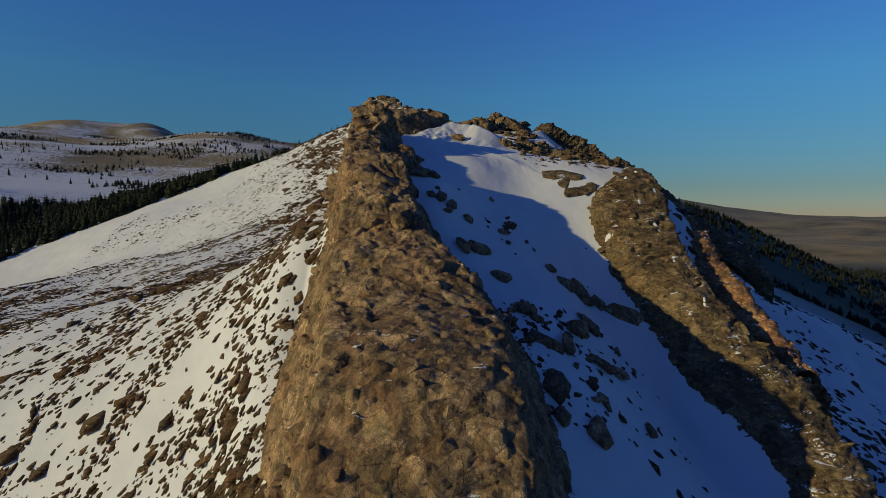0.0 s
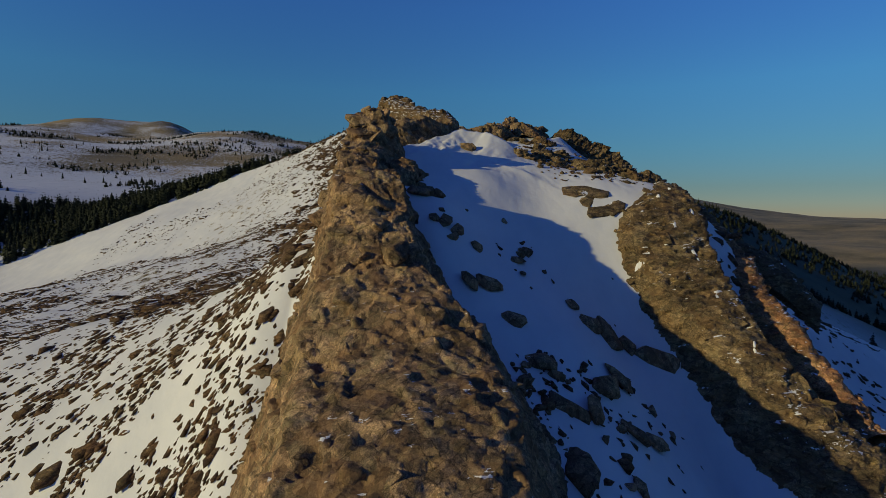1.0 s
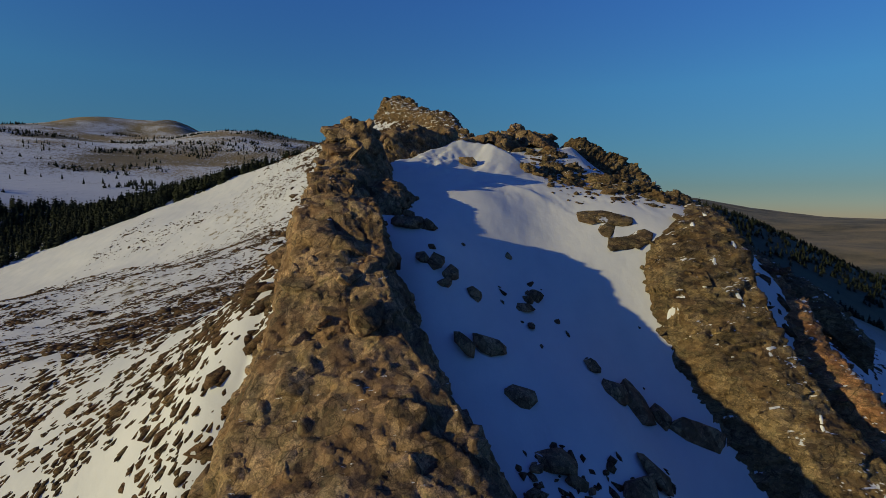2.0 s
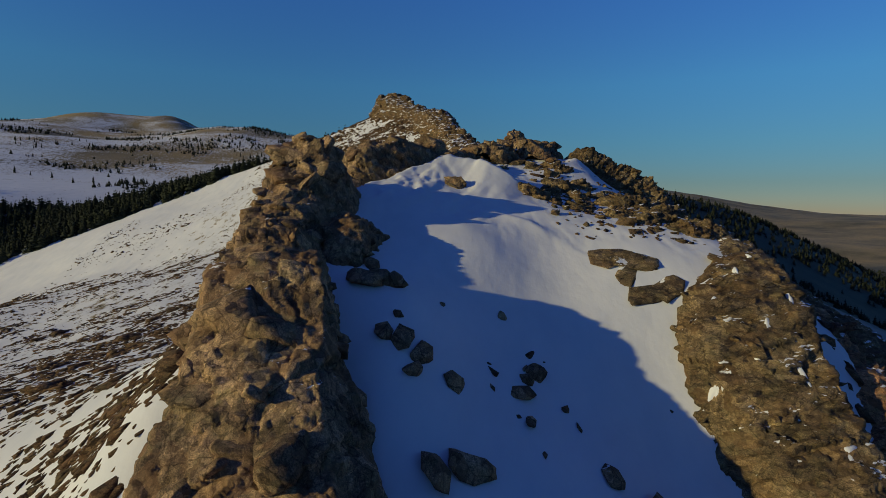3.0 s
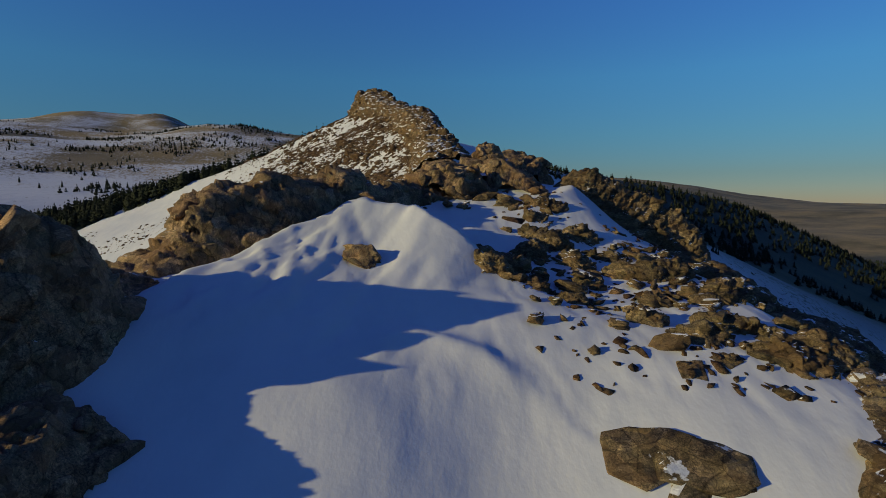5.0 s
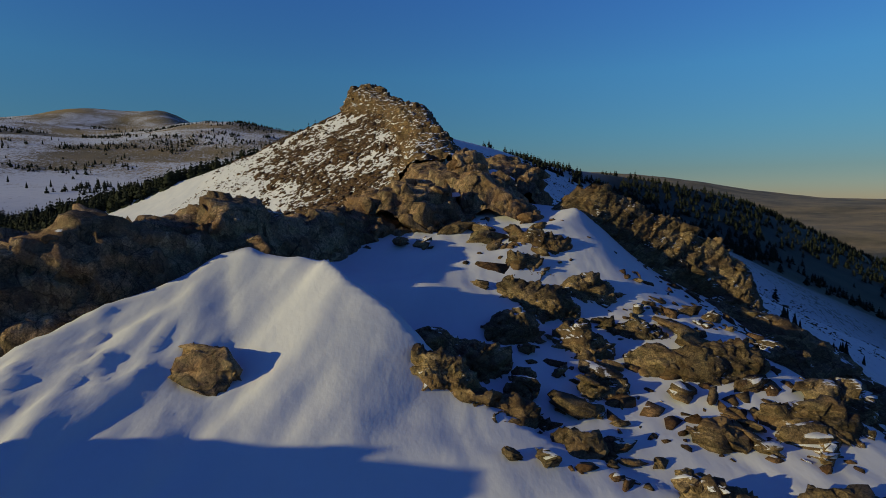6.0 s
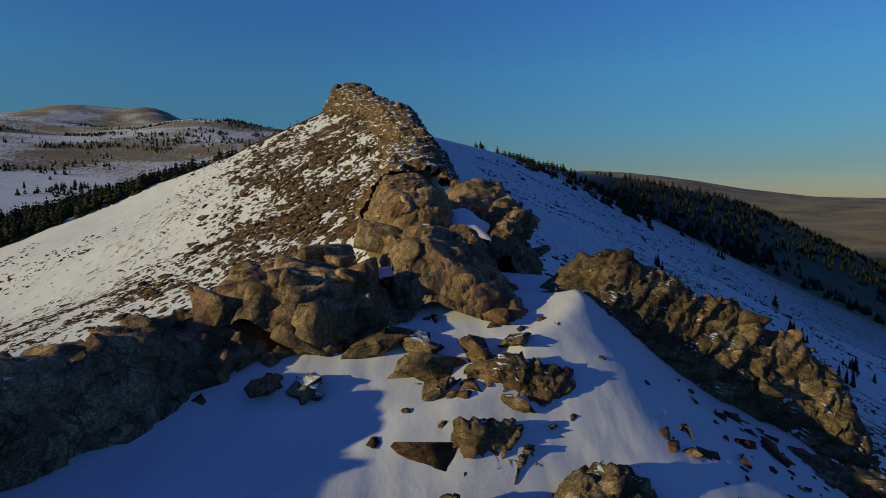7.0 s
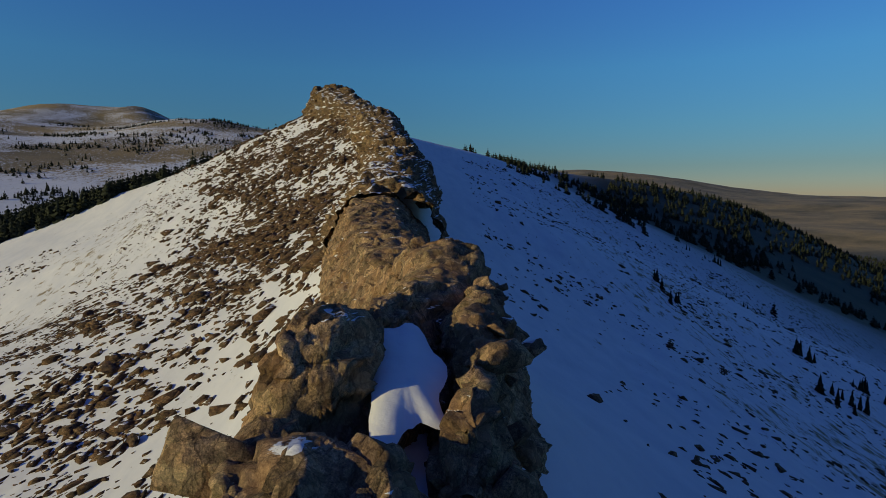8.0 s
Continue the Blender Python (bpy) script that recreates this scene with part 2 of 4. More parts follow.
def place_node(nodes, links, scale=(1, 1, 1), turn=0.0):
    g = nodes.new("ShaderNodeNewGeometry")
    m = nodes.new("ShaderNodeMapping")
    m.inputs["Scale"].default_value = scale
    m.inputs["Rotation"].default_value = (0, 0, radians(turn))
    links.new(g.outputs["Position"], m.inputs["Vector"])
    return m.outputs[0], g


def facet_node(nodes, links, coords, scale):
    """Relief of small broken faces, each tilted its own way."""
    v = nodes.new("ShaderNodeTexVoronoi")
    v.distance = "CHEBYCHEV"
    v.inputs["Scale"].default_value = scale
    links.new(coords, v.inputs["Vector"])
    away, lean, dot = (nodes.new("ShaderNodeVectorMath") for _ in range(3))
    away.operation, lean.operation, dot.operation = "SUBTRACT", "SUBTRACT", "DOT_PRODUCT"
    links.new(coords, away.inputs[0])
    links.new(v.outputs["Position"], away.inputs[1])
    links.new(v.outputs["Color"], lean.inputs[0])
    lean.inputs[1].default_value = (0.5, 0.5, 0.5)
    links.new(away.outputs[0], dot.inputs[0])
    links.new(lean.outputs[0], dot.inputs[1])
    return math_node(nodes, links, "MULTIPLY", dot.outputs["Value"], 4.0)


SNOW = (0.72, 0.72, 0.73)


def ground_material():
    m, nodes, links, bsdf = material("snow_and_tundra")
    pos, geo = place_node(nodes, links)
    wind, _ = place_node(nodes, links, (1.0, 0.5, 1.0), 60)
    bare = nodes.new("ShaderNodeAttribute")
    bare.attribute_name = "bare"
    patch = noise_node(nodes, links, wind, 0.55, 8, 0.72)
    wide = noise_node(nodes, links, pos, 0.035, 6, 0.6)
    mixn = math_node(nodes, links, "ADD", math_node(nodes, links, "MULTIPLY", patch, 0.75), math_node(nodes, links, "MULTIPLY", wide, 0.25))
    cut = math_node(nodes, links, "SUBTRACT", math_node(nodes, links, "ADD", mixn, bare.outputs["Fac"]), 1.0)
    mask = ramp_node(nodes, links, math_node(nodes, links, "ADD", math_node(nodes, links, "MULTIPLY", cut, 6.0), 0.5), [(0.3, (0, 0, 0)), (0.7, (1, 1, 1))])
    soil = ramp_node(nodes, links, noise_node(nodes, links, pos, 1.7, 8, 0.7), [(0.3, (0.11, 0.083, 0.042)), (0.55, (0.25, 0.19, 0.09)), (0.75, (0.37, 0.29, 0.15))])
    snow = ramp_node(nodes, links, noise_node(nodes, links, wind, 0.35, 6, 0.6), [(0.3, (0.58, 0.59, 0.61)), (0.7, (0.69, 0.685, 0.68))])
    broad = ramp_node(nodes, links, noise_node(nodes, links, pos, 0.006, 8, 0.68), [(0.36, (0.45, 0.48, 0.42)), (0.5, (1, 1, 1)), (0.64, (1.5, 1.4, 1.25))])
    soil = mix_node(nodes, links, 1.0, soil, broad, "MULTIPLY")
    links.new(mix_node(nodes, links, mask, snow, soil), bsdf.inputs["Base Color"])
    # forest floor, coloured near black so that it carries the ridge's shadow too
    wood = nodes.new("ShaderNodeAttribute")
    wood.attribute_name = "wood"
    shaded_forest = ramp_node(nodes, links, noise_node(nodes, links, pos, 0.03, 9, 0.75), [(0.35, (0.012, 0.014, 0.008)), (0.6, (0.035, 0.032, 0.016)), (0.8, (0.10, 0.08, 0.045))])
    links.new(mix_node(nodes, links, wood.outputs["Fac"], bsdf.inputs["Base Color"].links[0].from_socket, shaded_forest), bsdf.inputs["Base Color"])
    bsdf.inputs["Roughness"].default_value = 0.75
    bsdf.inputs["Specular IOR Level"].default_value = 0.25
    n1 = bump_node(nodes, links, noise_node(nodes, links, wind, 0.9, 5, 0.55), 0.3, 0.16)
    n2 = bump_node(nodes, links, noise_node(nodes, links, pos, 7.0, 4, 0.6), 0.1, 0.02, n1)
    links.new(n2, bsdf.inputs["Normal"])
    return m


def rock_material(name, tint=(1, 1, 1), snowy=0.2, bedding=(1, 1, 2.2), depth=1.0):
    m, nodes, links, bsdf = material(name)
    pos, geo = place_node(nodes, links)
    bed, _ = place_node(nodes, links, bedding, 20)
    big = ramp_node(nodes, links, noise_node(nodes, links, pos, 0.45, 5, 0.6),
                    [(0.30, (0.20 * tint[0], 0.145 * tint[1], 0.095 * tint[2])), (0.5, (0.33 * tint[0], 0.235 * tint[1], 0.145 * tint[2])), (0.72, (0.43 * tint[0], 0.30 * tint[1], 0.175 * tint[2]))])
    grain = ramp_node(nodes, links, noise_node(nodes, links, bed, 7.0, 10, 0.78), [(0.33, (0.42, 0.42, 0.44)), (0.5, (0.95, 0.95, 0.95)), (0.67, (1.65, 1.6, 1.5))])
    base = mix_node(nodes, links, 1.0, big, grain, "MULTIPLY")
    speck = ramp_node(nodes, links, noise_node(nodes, links, pos, 26.0, 4, 0.65), [(0.36, (0.50, 0.50, 0.50)), (0.5, (1, 1, 1)), (0.66, (1.6, 1.55, 1.45))])
    base = mix_node(nodes, links, 1.0, base, speck, "MULTIPLY")
    lichen = ramp_node(nodes, links, noise_node(nodes, links, pos, 1.1, 9, 0.76), [(0.47, (0, 0, 0)), (0.60, (1, 1, 1))])
    base = mix_node(nodes, links, math_node(nodes, links, "MULTIPLY", lichen, 0.5), base, (0.23, 0.205, 0.11))
    rust = ramp_node(nodes, links, noise_node(nodes, links, pos, 0.55, 9, 0.74), [(0.54, (0, 0, 0)), (0.68, (1, 1, 1))])
    base = mix_node(nodes, links, math_node(nodes, links, "MULTIPLY", rust, 0.55), base, (0.36, 0.18, 0.075))
    warp = noise_node(nodes, links, pos, 2.0, 4, 0.6)
    shifted = nodes.new("ShaderNodeVectorMath")
    shifted.operation = "ADD"
    links.new(bed, shifted.inputs[0])
    links.new(math_node(nodes, links, "MULTIPLY", warp, 0.2), shifted.inputs[1])
    for scale, width, dark in ((0.8, 0.022, 0.4), (2.6, 0.04, 0.6)):
        cracks = nodes.new("ShaderNodeTexVoronoi")
        cracks.feature = "DISTANCE_TO_EDGE"
        cracks.inputs["Scale"].default_value = scale
        links.new(shifted.outputs[0], cracks.inputs["Vector"])
        seams = ramp_node(nodes, links, cracks.outputs["Distance"], [(0.0, (dark, dark * 0.97, dark * 0.95)), (width, (1, 1, 1))])
        base = mix_node(nodes, links, 1.0, base, seams, "MULTIPLY")
    for scale, low, high, rusty in ((0.95, 0.62, 1.3, 0.4), (3.1, 0.66, 1.28, 0.25)):
        cell = nodes.new("ShaderNodeTexVoronoi")
        cell.distance = "MANHATTAN"
        cell.inputs["Scale"].default_value = scale
        links.new(shifted.outputs[0], cell.inputs["Vector"])
        pick = nodes.new("ShaderNodeSeparateColor")
        links.new(cell.outputs["Color"], pick.inputs[0])
        shade = ramp_node(nodes, links, pick.outputs[0], [(0.1, (low, low * 0.99, low * 0.97)), (0.9, (high, high * 0.985, high * 0.95))])
        base = mix_node(nodes, links, 1.0, base, shade, "MULTIPLY")
        red = ramp_node(nodes, links, pick.outputs[1], [(0.72, (0, 0, 0)), (0.80, (rusty, rusty, rusty))])
        base = mix_node(nodes, links, red, base, (0.27 * tint[0], 0.15 * tint[1], 0.075 * tint[2]))
    base = mix_node(nodes, links, 1.0, base, (depth, depth, depth), "MULTIPLY")
    # snow lying on ledges
    sep = nodes.new("ShaderNodeSeparateXYZ")
    links.new(geo.outputs["True Normal"], sep.inputs[0])
    ledge = math_node(nodes, links, "ADD", sep.outputs["Z"], math_node(nodes, links, "MULTIPLY", noise_node(nodes, links, pos, 0.9, 5, 0.6), 1.6))
    cover = math_node(nodes, links, "MULTIPLY", math_node(nodes, links, "SUBTRACT", ledge, 2.02 - 0.30 * snowy), 30.0)
    cl = nodes.new("ShaderNodeClamp")
    links.new(cover, cl.inputs[0])
    base = mix_node(nodes, links, cl.outputs[0], base, SNOW)
    links.new(base, bsdf.inputs["Base Color"])
    bsdf.inputs["Roughness"].default_value = 0.88
    bsdf.inputs["Specular IOR Level"].default_value = 0.2
    n1 = bump_node(nodes, links, noise_node(nodes, links, bed, 2.2, 8, 0.7), 0.5, 0.07)
    n1 = bump_node(nodes, links, facet_node(nodes, links, bed, 2.4), 0.9, 0.16, n1)
    n2 = bump_node(nodes, links, facet_node(nodes, links, bed, 7.0), 0.7, 0.08, n1)
    n3 = bump_node(nodes, links, noise_node(nodes, links, pos, 18.0, 5, 0.7), 0.8, 0.03, n2)
    links.new(n3, bsdf.inputs["Normal"])
    return m


def plain_material(name, stops, scale, rough=0.9):
    m, nodes, links, bsdf = material(name)
    pos, geo = place_node(nodes, links)
    info = nodes.new("ShaderNodeObjectInfo")
    c = ramp_node(nodes, links, noise_node(nodes, links, pos, scale, 5, 0.6), stops)
    vary = math_node(nodes, links, "ADD", math_node(nodes, links, "MULTIPLY", info.outputs["Random"], 0.5), 0.75)
    hsv = nodes.new("ShaderNodeHueSaturation")
    links.new(c, hsv.inputs["Color"])
    links.new(vary, hsv.inputs["Value"])
    links.new(hsv.outputs[0], bsdf.inputs["Base Color"])
    bsdf.inputs["Roughness"].default_value = rough
    bsdf.inputs["Specular IOR Level"].default_value = 0.2
    return m


def snow_material():
    m, nodes, links, bsdf = material("wind_packed_snow")
    pos, geo = place_node(nodes, links)
    links.new(ramp_node(nodes, links, noise_node(nodes, links, pos, 0.8, 6, 0.6), [(0.3, (0.62, 0.63, 0.65)), (0.7, (0.71, 0.705, 0.70))]), bsdf.inputs["Base Color"])
    bsdf.inputs["Roughness"].default_value = 0.75
    bsdf.inputs["Specular IOR Level"].default_value = 0.25
    links.new(bump_node(nodes, links, noise_node(nodes, links, pos, 2.5, 7, 0.62), 0.4, 0.08), bsdf.inputs["Normal"])
    return m


PURE_SNOW = snow_material()
GROUND = ground_material()
ROCK = rock_material("brown_crag_rock", (0.97, 0.94, 0.95), bedding=(1.1, 1.1, 0.75), depth=0.80)
CREST = rock_material("summit_rock", (0.82, 0.78, 0.74), 1.5, depth=0.66)
SLAB = rock_material("layered_slab_rock", (0.86, 0.88, 0.84), 0.6, (1, 1, 1.8), 0.64)
RED = rock_material("reddish_slab_rock", (1.05, 0.80, 0.70), 0.6, (1, 1, 2.0))
TALUS = rock_material("talus_rock", (0.74, 0.64, 0.60), 0.35, depth=0.5)
# needle green darkened further: the valley's shade is put into the colour
NEEDLES = plain_material("spruce_needles", [(0.3, (0.010, 0.014, 0.009)), (0.7, (0.030, 0.035, 0.019))], 1.5)
BARK = plain_material("spruce_bark", [(0.3, (0.05, 0.035, 0.025)), (0.7, (0.12, 0.085, 0.06))], 6.0)


# ---------------------------------------------------------------- mesh helpers
def grid_mesh(name, p, nu, nv):
    """A sheet of nu x nv points."""
    me = bpy.data.meshes.new(name)
    i = np.arange((nu - 1) * (nv - 1))
    a = (i // (nv - 1)) * nv + i % (nv - 1)
    quads = np.stack([a, a + nv, a + nv + 1, a + 1], axis=1)
    me.vertices.add(len(p))
    me.vertices.foreach_set("co", p.astype(np.float32).ravel())
    me.loops.add(len(quads) * 4)
    me.loops.foreach_set("vertex_index", quads.astype(np.int32).ravel())
    me.polygons.add(len(quads))
    me.polygons.foreach_set("loop_start", (np.arange(len(quads)) * 4).astype(np.int32))
    me.update(calc_edges=True)
    me.validate()
    return me


def spread(fine_a, fine_b, pitch, back, ahead, grow_back, grow_ahead):
    mid = list(np.arange(fine_a, fine_b + 1e-6, pitch))
    lo, hi, s = [], [], pitch
    v = fine_a
    while v > back:
        s *= grow_back
        v -= s
        lo.append(v)
    v, s = mid[-1], pitch
    while v < ahead:
        s *= grow_ahead
        v += s
        hi.append(v)
    return np.array(lo[::-1] + mid + hi)


# ---------------------------------------------------------------- ground: one sheet to the horizon
def make_ground():
    gx = spread(-14, 26, 0.14, -4700, 4700, 1.045, 1.045)
    gy = spread(12, 74, 0.16, -1500, 4800, 1.08, 1.03)
    X, Y = np.meshgrid(gx, gy, indexing="ij")
    x, y = X.ravel(), Y.ravel()
    z = height(x, y)
    me = grid_mesh("ground", np.stack([x, y, z], axis=1), len(gx), len(gy))
    d = x - glide(y, SPINE_Y, SPINE_X)
    r = np.hypot(x, y - 20)
    az = np.arctan2(x, y - 20)
    p = flat3(x, y)
    bare = 0.335 + 0.05 * step(25, 70, -d) + 0.06 * step(20, 60, d) + 0.05 * step(6, 12, -d) * (1 - step(30, 60, -d)) * (y < 60)
    bare += 0.015 * step(260, 400, r) * (az < 0.1) + 0.10 * rough_noise(p, 60, 3, 31)
    bare += 0.32 * step(450, 900, r) * step(0.1, 0.3, az)
    bare += step(330, 560, r) * (az < 0.1) * (0.085 + 0.10 * step(-0.1, 0.4, rough_noise(p, 60, 5, 33)) + 0.015 * step(600, 800, r))
    bare = np.where((x > -8) & (x < 20) & (y > 15) & (y < 68), 0.0, bare)
    at = me.attributes.new("bare", "FLOAT", "POINT")
    at.data.foreach_set("value", bare.astype(np.float32))
    # valley forest; its far fade paints the edge of the ridge's shadow
    wood = step(0.12, 0.3, az) * step(240, 420, r) * (1 - 0.9 * step(900, 1500, r + 350 * rough_noise(p, 500, 4, 37)))
    at = me.attributes.new("wood", "FLOAT", "POINT")
    at.data.foreach_set("value", np.clip(wood, 0, 1).astype(np.float32))
    me.polygons.foreach_set("use_smooth", np.ones(len(me.polygons), bool))
    me.materials.append(GROUND)
    return tagged(new("ground", me), "snow-covered mountainside with bare brown tundra patches", "snowy ground", kind="structure")


make_ground()


# ---------------------------------------------------------------- rocks
def rock_shape(seed, points=14, squash=(1, 1, 1), boxy=0.6, cuts=0, wear=0.05, beds=None):
    """An angular stone about 1 m across, as vertices and triangles."""
    rng = np.random.default_rng(seed)
    d = rng.normal(size=(points, 3))
    d /= np.linalg.norm(d, axis=1)[:, None]
    d = d / (np.abs(d).max(axis=1) ** boxy)[:, None] * (0.42 + 0.16 * rng.random((points, 1)))
    bm = bmesh.new()
    for v in d:
        bm.verts.new(v)
    got = bmesh.ops.convex_hull(bm, input=bm.verts)
    for v in [v for v in bm.verts if not v.link_faces]:
        bm.verts.remove(v)
    if cuts:
        bmesh.ops.subdivide_edges(bm, edges=bm.edges[:], cuts=cuts, use_grid_fill=True)
        bmesh.ops.triangulate(bm, faces=bm.faces[:])
        co = np.array([v.co[:] for v in bm.verts])
        shift = wear * np.stack([soft_noise(co + seed, 0.22, 7 + a) for a in range(3)], axis=1) + wear * 0.5 * np.stack([soft_noise(co + seed, 0.09, 17 + a) for a in range(3)], axis=1)
        if beds:
            co = broken(co, (seed * 7 % 20, seed * 3 % 16, seed * 11 % 90), beds, 0.5, seed)
        for v, c in zip(bm.verts, co + shift):
            v.co = c
    bmesh.ops.recalc_face_normals(bm, faces=bm.faces[:])
    bm.verts.index_update()
    vs = np.array([v.co[:] for v in bm.verts]) * np.array(squash)
    fs = np.array([[v.index for v in f.verts] for f in bm.faces if len(f.verts) == 3])
    bm.free()
    return vs, fs


def tri_mesh(name, vs, fs, mat):
    me = bpy.data.meshes.new(name)
    me.vertices.add(len(vs))
    me.vertices.foreach_set("co", vs.astype(np.float32).ravel())
    me.loops.add(len(fs) * 3)
    me.loops.foreach_set("vertex_index", fs.astype(np.int32).ravel())
    me.polygons.add(len(fs))
    me.polygons.foreach_set("loop_start", (np.arange(len(fs)) * 3).astype(np.int32))
    me.update(calc_edges=True)
    me.materials.append(mat)
    return me


def joined(name, shapes, places, sizes, turns, mat, label, category, tilts=None):
    """Many shapes in one object of kind stuff."""
    V, F, base = [], [], 0
    for n, (pl, sz, tu) in enumerate(zip(places, sizes, turns)):
        vs, fs = shapes[n % len(shapes)]
        c, sn = math.cos(tu), math.sin(tu)
        v = vs * sz
        v = np.stack([v[:, 0] * c - v[:, 1] * sn, v[:, 0] * sn + v[:, 1] * c, v[:, 2]], axis=1)
        if tilts is not None:
            v[:, 2] += v[:, 0] * tilts[n][0] + v[:, 1] * tilts[n][1]
        V.append(v + pl)
        F.append(fs + base)
        base += len(vs)
    me = tri_mesh(name, np.concatenate(V), np.concatenate(F), mat)
    return tagged(new(name, me), label, category, kind="stuff")


BLOCKS = [tri_mesh("rock_block", *rock_shape(40 + i, 15, (1, 0.9, 0.85), 0.8, 3, 0.02), ROCK) for i in range(10)]
SLABS = [tri_mesh("slab_block", *rock_shape(60 + i, 16, (1, 0.8, 0.42), 0.8, 3, 0.02), SLAB) for i in range(8)]
RED_SLABS = [tri_mesh("red_slab", *rock_shape(160 + i, 24, (1, 0.8, 0.42), 0.75, 4, 0.025, (0.6, 0.5, 0.17)), RED) for i in range(5)]
STONES = [rock_shape(80 + i, 10, (1.0, 0.6 + 0.03 * i, 0.34 + 0.03 * (i * 5 % 12)), 0.3) for i in range(12)]
LONG_STONES = [rock_shape(140 + i, 12, (1.35, 0.5 + 0.03 * i, 0.30 + 0.025 * (i * 5 % 12)), 0.3) for i in range(12)]
CHIPS = [rock_shape(100 + i, 8, (1.0, 0.7, 0.5), 0.4) for i in range(12)]


def layered_shape(seed, layers, wide=0.8, tall=0.45):
    """A stone of stacked beds about 1 m long, each bed with a chipped rim of its own."""
    r = np.random.default_rng(seed)
    V, F, z = [], [], -0.5 * tall
    n = 7
    corner = (np.arange(n) + r.uniform(-0.36, 0.36, n)) * 2 * np.pi / n
    outline = 0.5 / np.maximum(np.abs(np.cos(corner)), np.abs(np.sin(corner))) ** 0.6 * r.uniform(0.8, 1.05, n)
    rings = []
    for k in range(layers):
        h = tall / layers * r.uniform(0.6, 1.5)
        grow = r.uniform(0.74, 1.0) * (1 - 0.25 * k / layers)
        ox, oy = r.normal(0, 0.07, 2)
        rim = outline * grow * r.uniform(0.8, 1.12, n)
        tilt = r.normal(0, 0.10, 2)
        for dz, part_of in ((0.04 * h, 0.95), (0.25 * h, 1.02), (0.9 * h, 0.97)):
            ring = []
            for i in range(n):
                q = rim[i] * part_of * r.uniform(0.95, 1.05)
                px, py = ox + q * math.cos(corner[i]), (oy + q * math.sin(corner[i])) * wide
                ring.append((px, py, z + dz + tilt[0] * px + tilt[1] * py + r.normal(0, 0.012)))
            rings.append(ring)
        z += h
    V = [v for ring in rings for v in ring]
    for k in range(len(rings) - 1):
        for i in range(n):
            a, c = k * n + i, k * n + (i + 1) % n
            F += [(a, c, c + n), (a, c + n, a + n)]
    b = len(V) - n
    V.append(tuple(np.mean(np.array(rings[-1]), axis=0) + np.array((0, 0, 0.02))))
    F += [(b + i, b + (i + 1) % n, len(V) - 1) for i in range(n)]
    return np.array(V), np.array(F)


ANGULAR = [tri_mesh("angular_block", *rock_shape(360 + i, 16, (1, 0.75, 0.7), 0.7, 2, 0.018, (0.6, 0.5, 0.25)), SLAB) for i in range(10)]
BEDS = [tri_mesh("layered_slab", *layered_shape(300 + i, 2 + i % 2, 0.62 + 0.04 * (i % 5), 0.30 + 0.03 * (i % 4)), SLAB) for i in range(12)]
STACKS = [tri_mesh("jointed_block", *rock_shape(330 + i, 18, (1, 0.85, 0.72), 0.65, 4, 0.03, (0.5, 0.42, 0.3)), SLAB) for i in range(10)]


def slope_at(x, y, e=0.4):
    return (height(x + e, y) - height(x - e, y)) / (2 * e), (height(x, y + e) - height(x, y - e)) / (2 * e)


def strew(rng, count, x_range, y_range, chance):
    """Places on the ground, kept where chance(x, y) says so."""
    x = rng.uniform(*x_range, count * 14)
    y = rng.uniform(*y_range, count * 14)
    keep = rng.random(count * 14) < chance(x, y)
    return x[keep][:count], y[keep][:count]


def on_ground(x, y, size, sunk=0.12):
    return np.stack([x, y, height(x, y) - sunk * size], axis=1)


# ---------------------------------------------------------------- crags
CRAG_POINTS = []


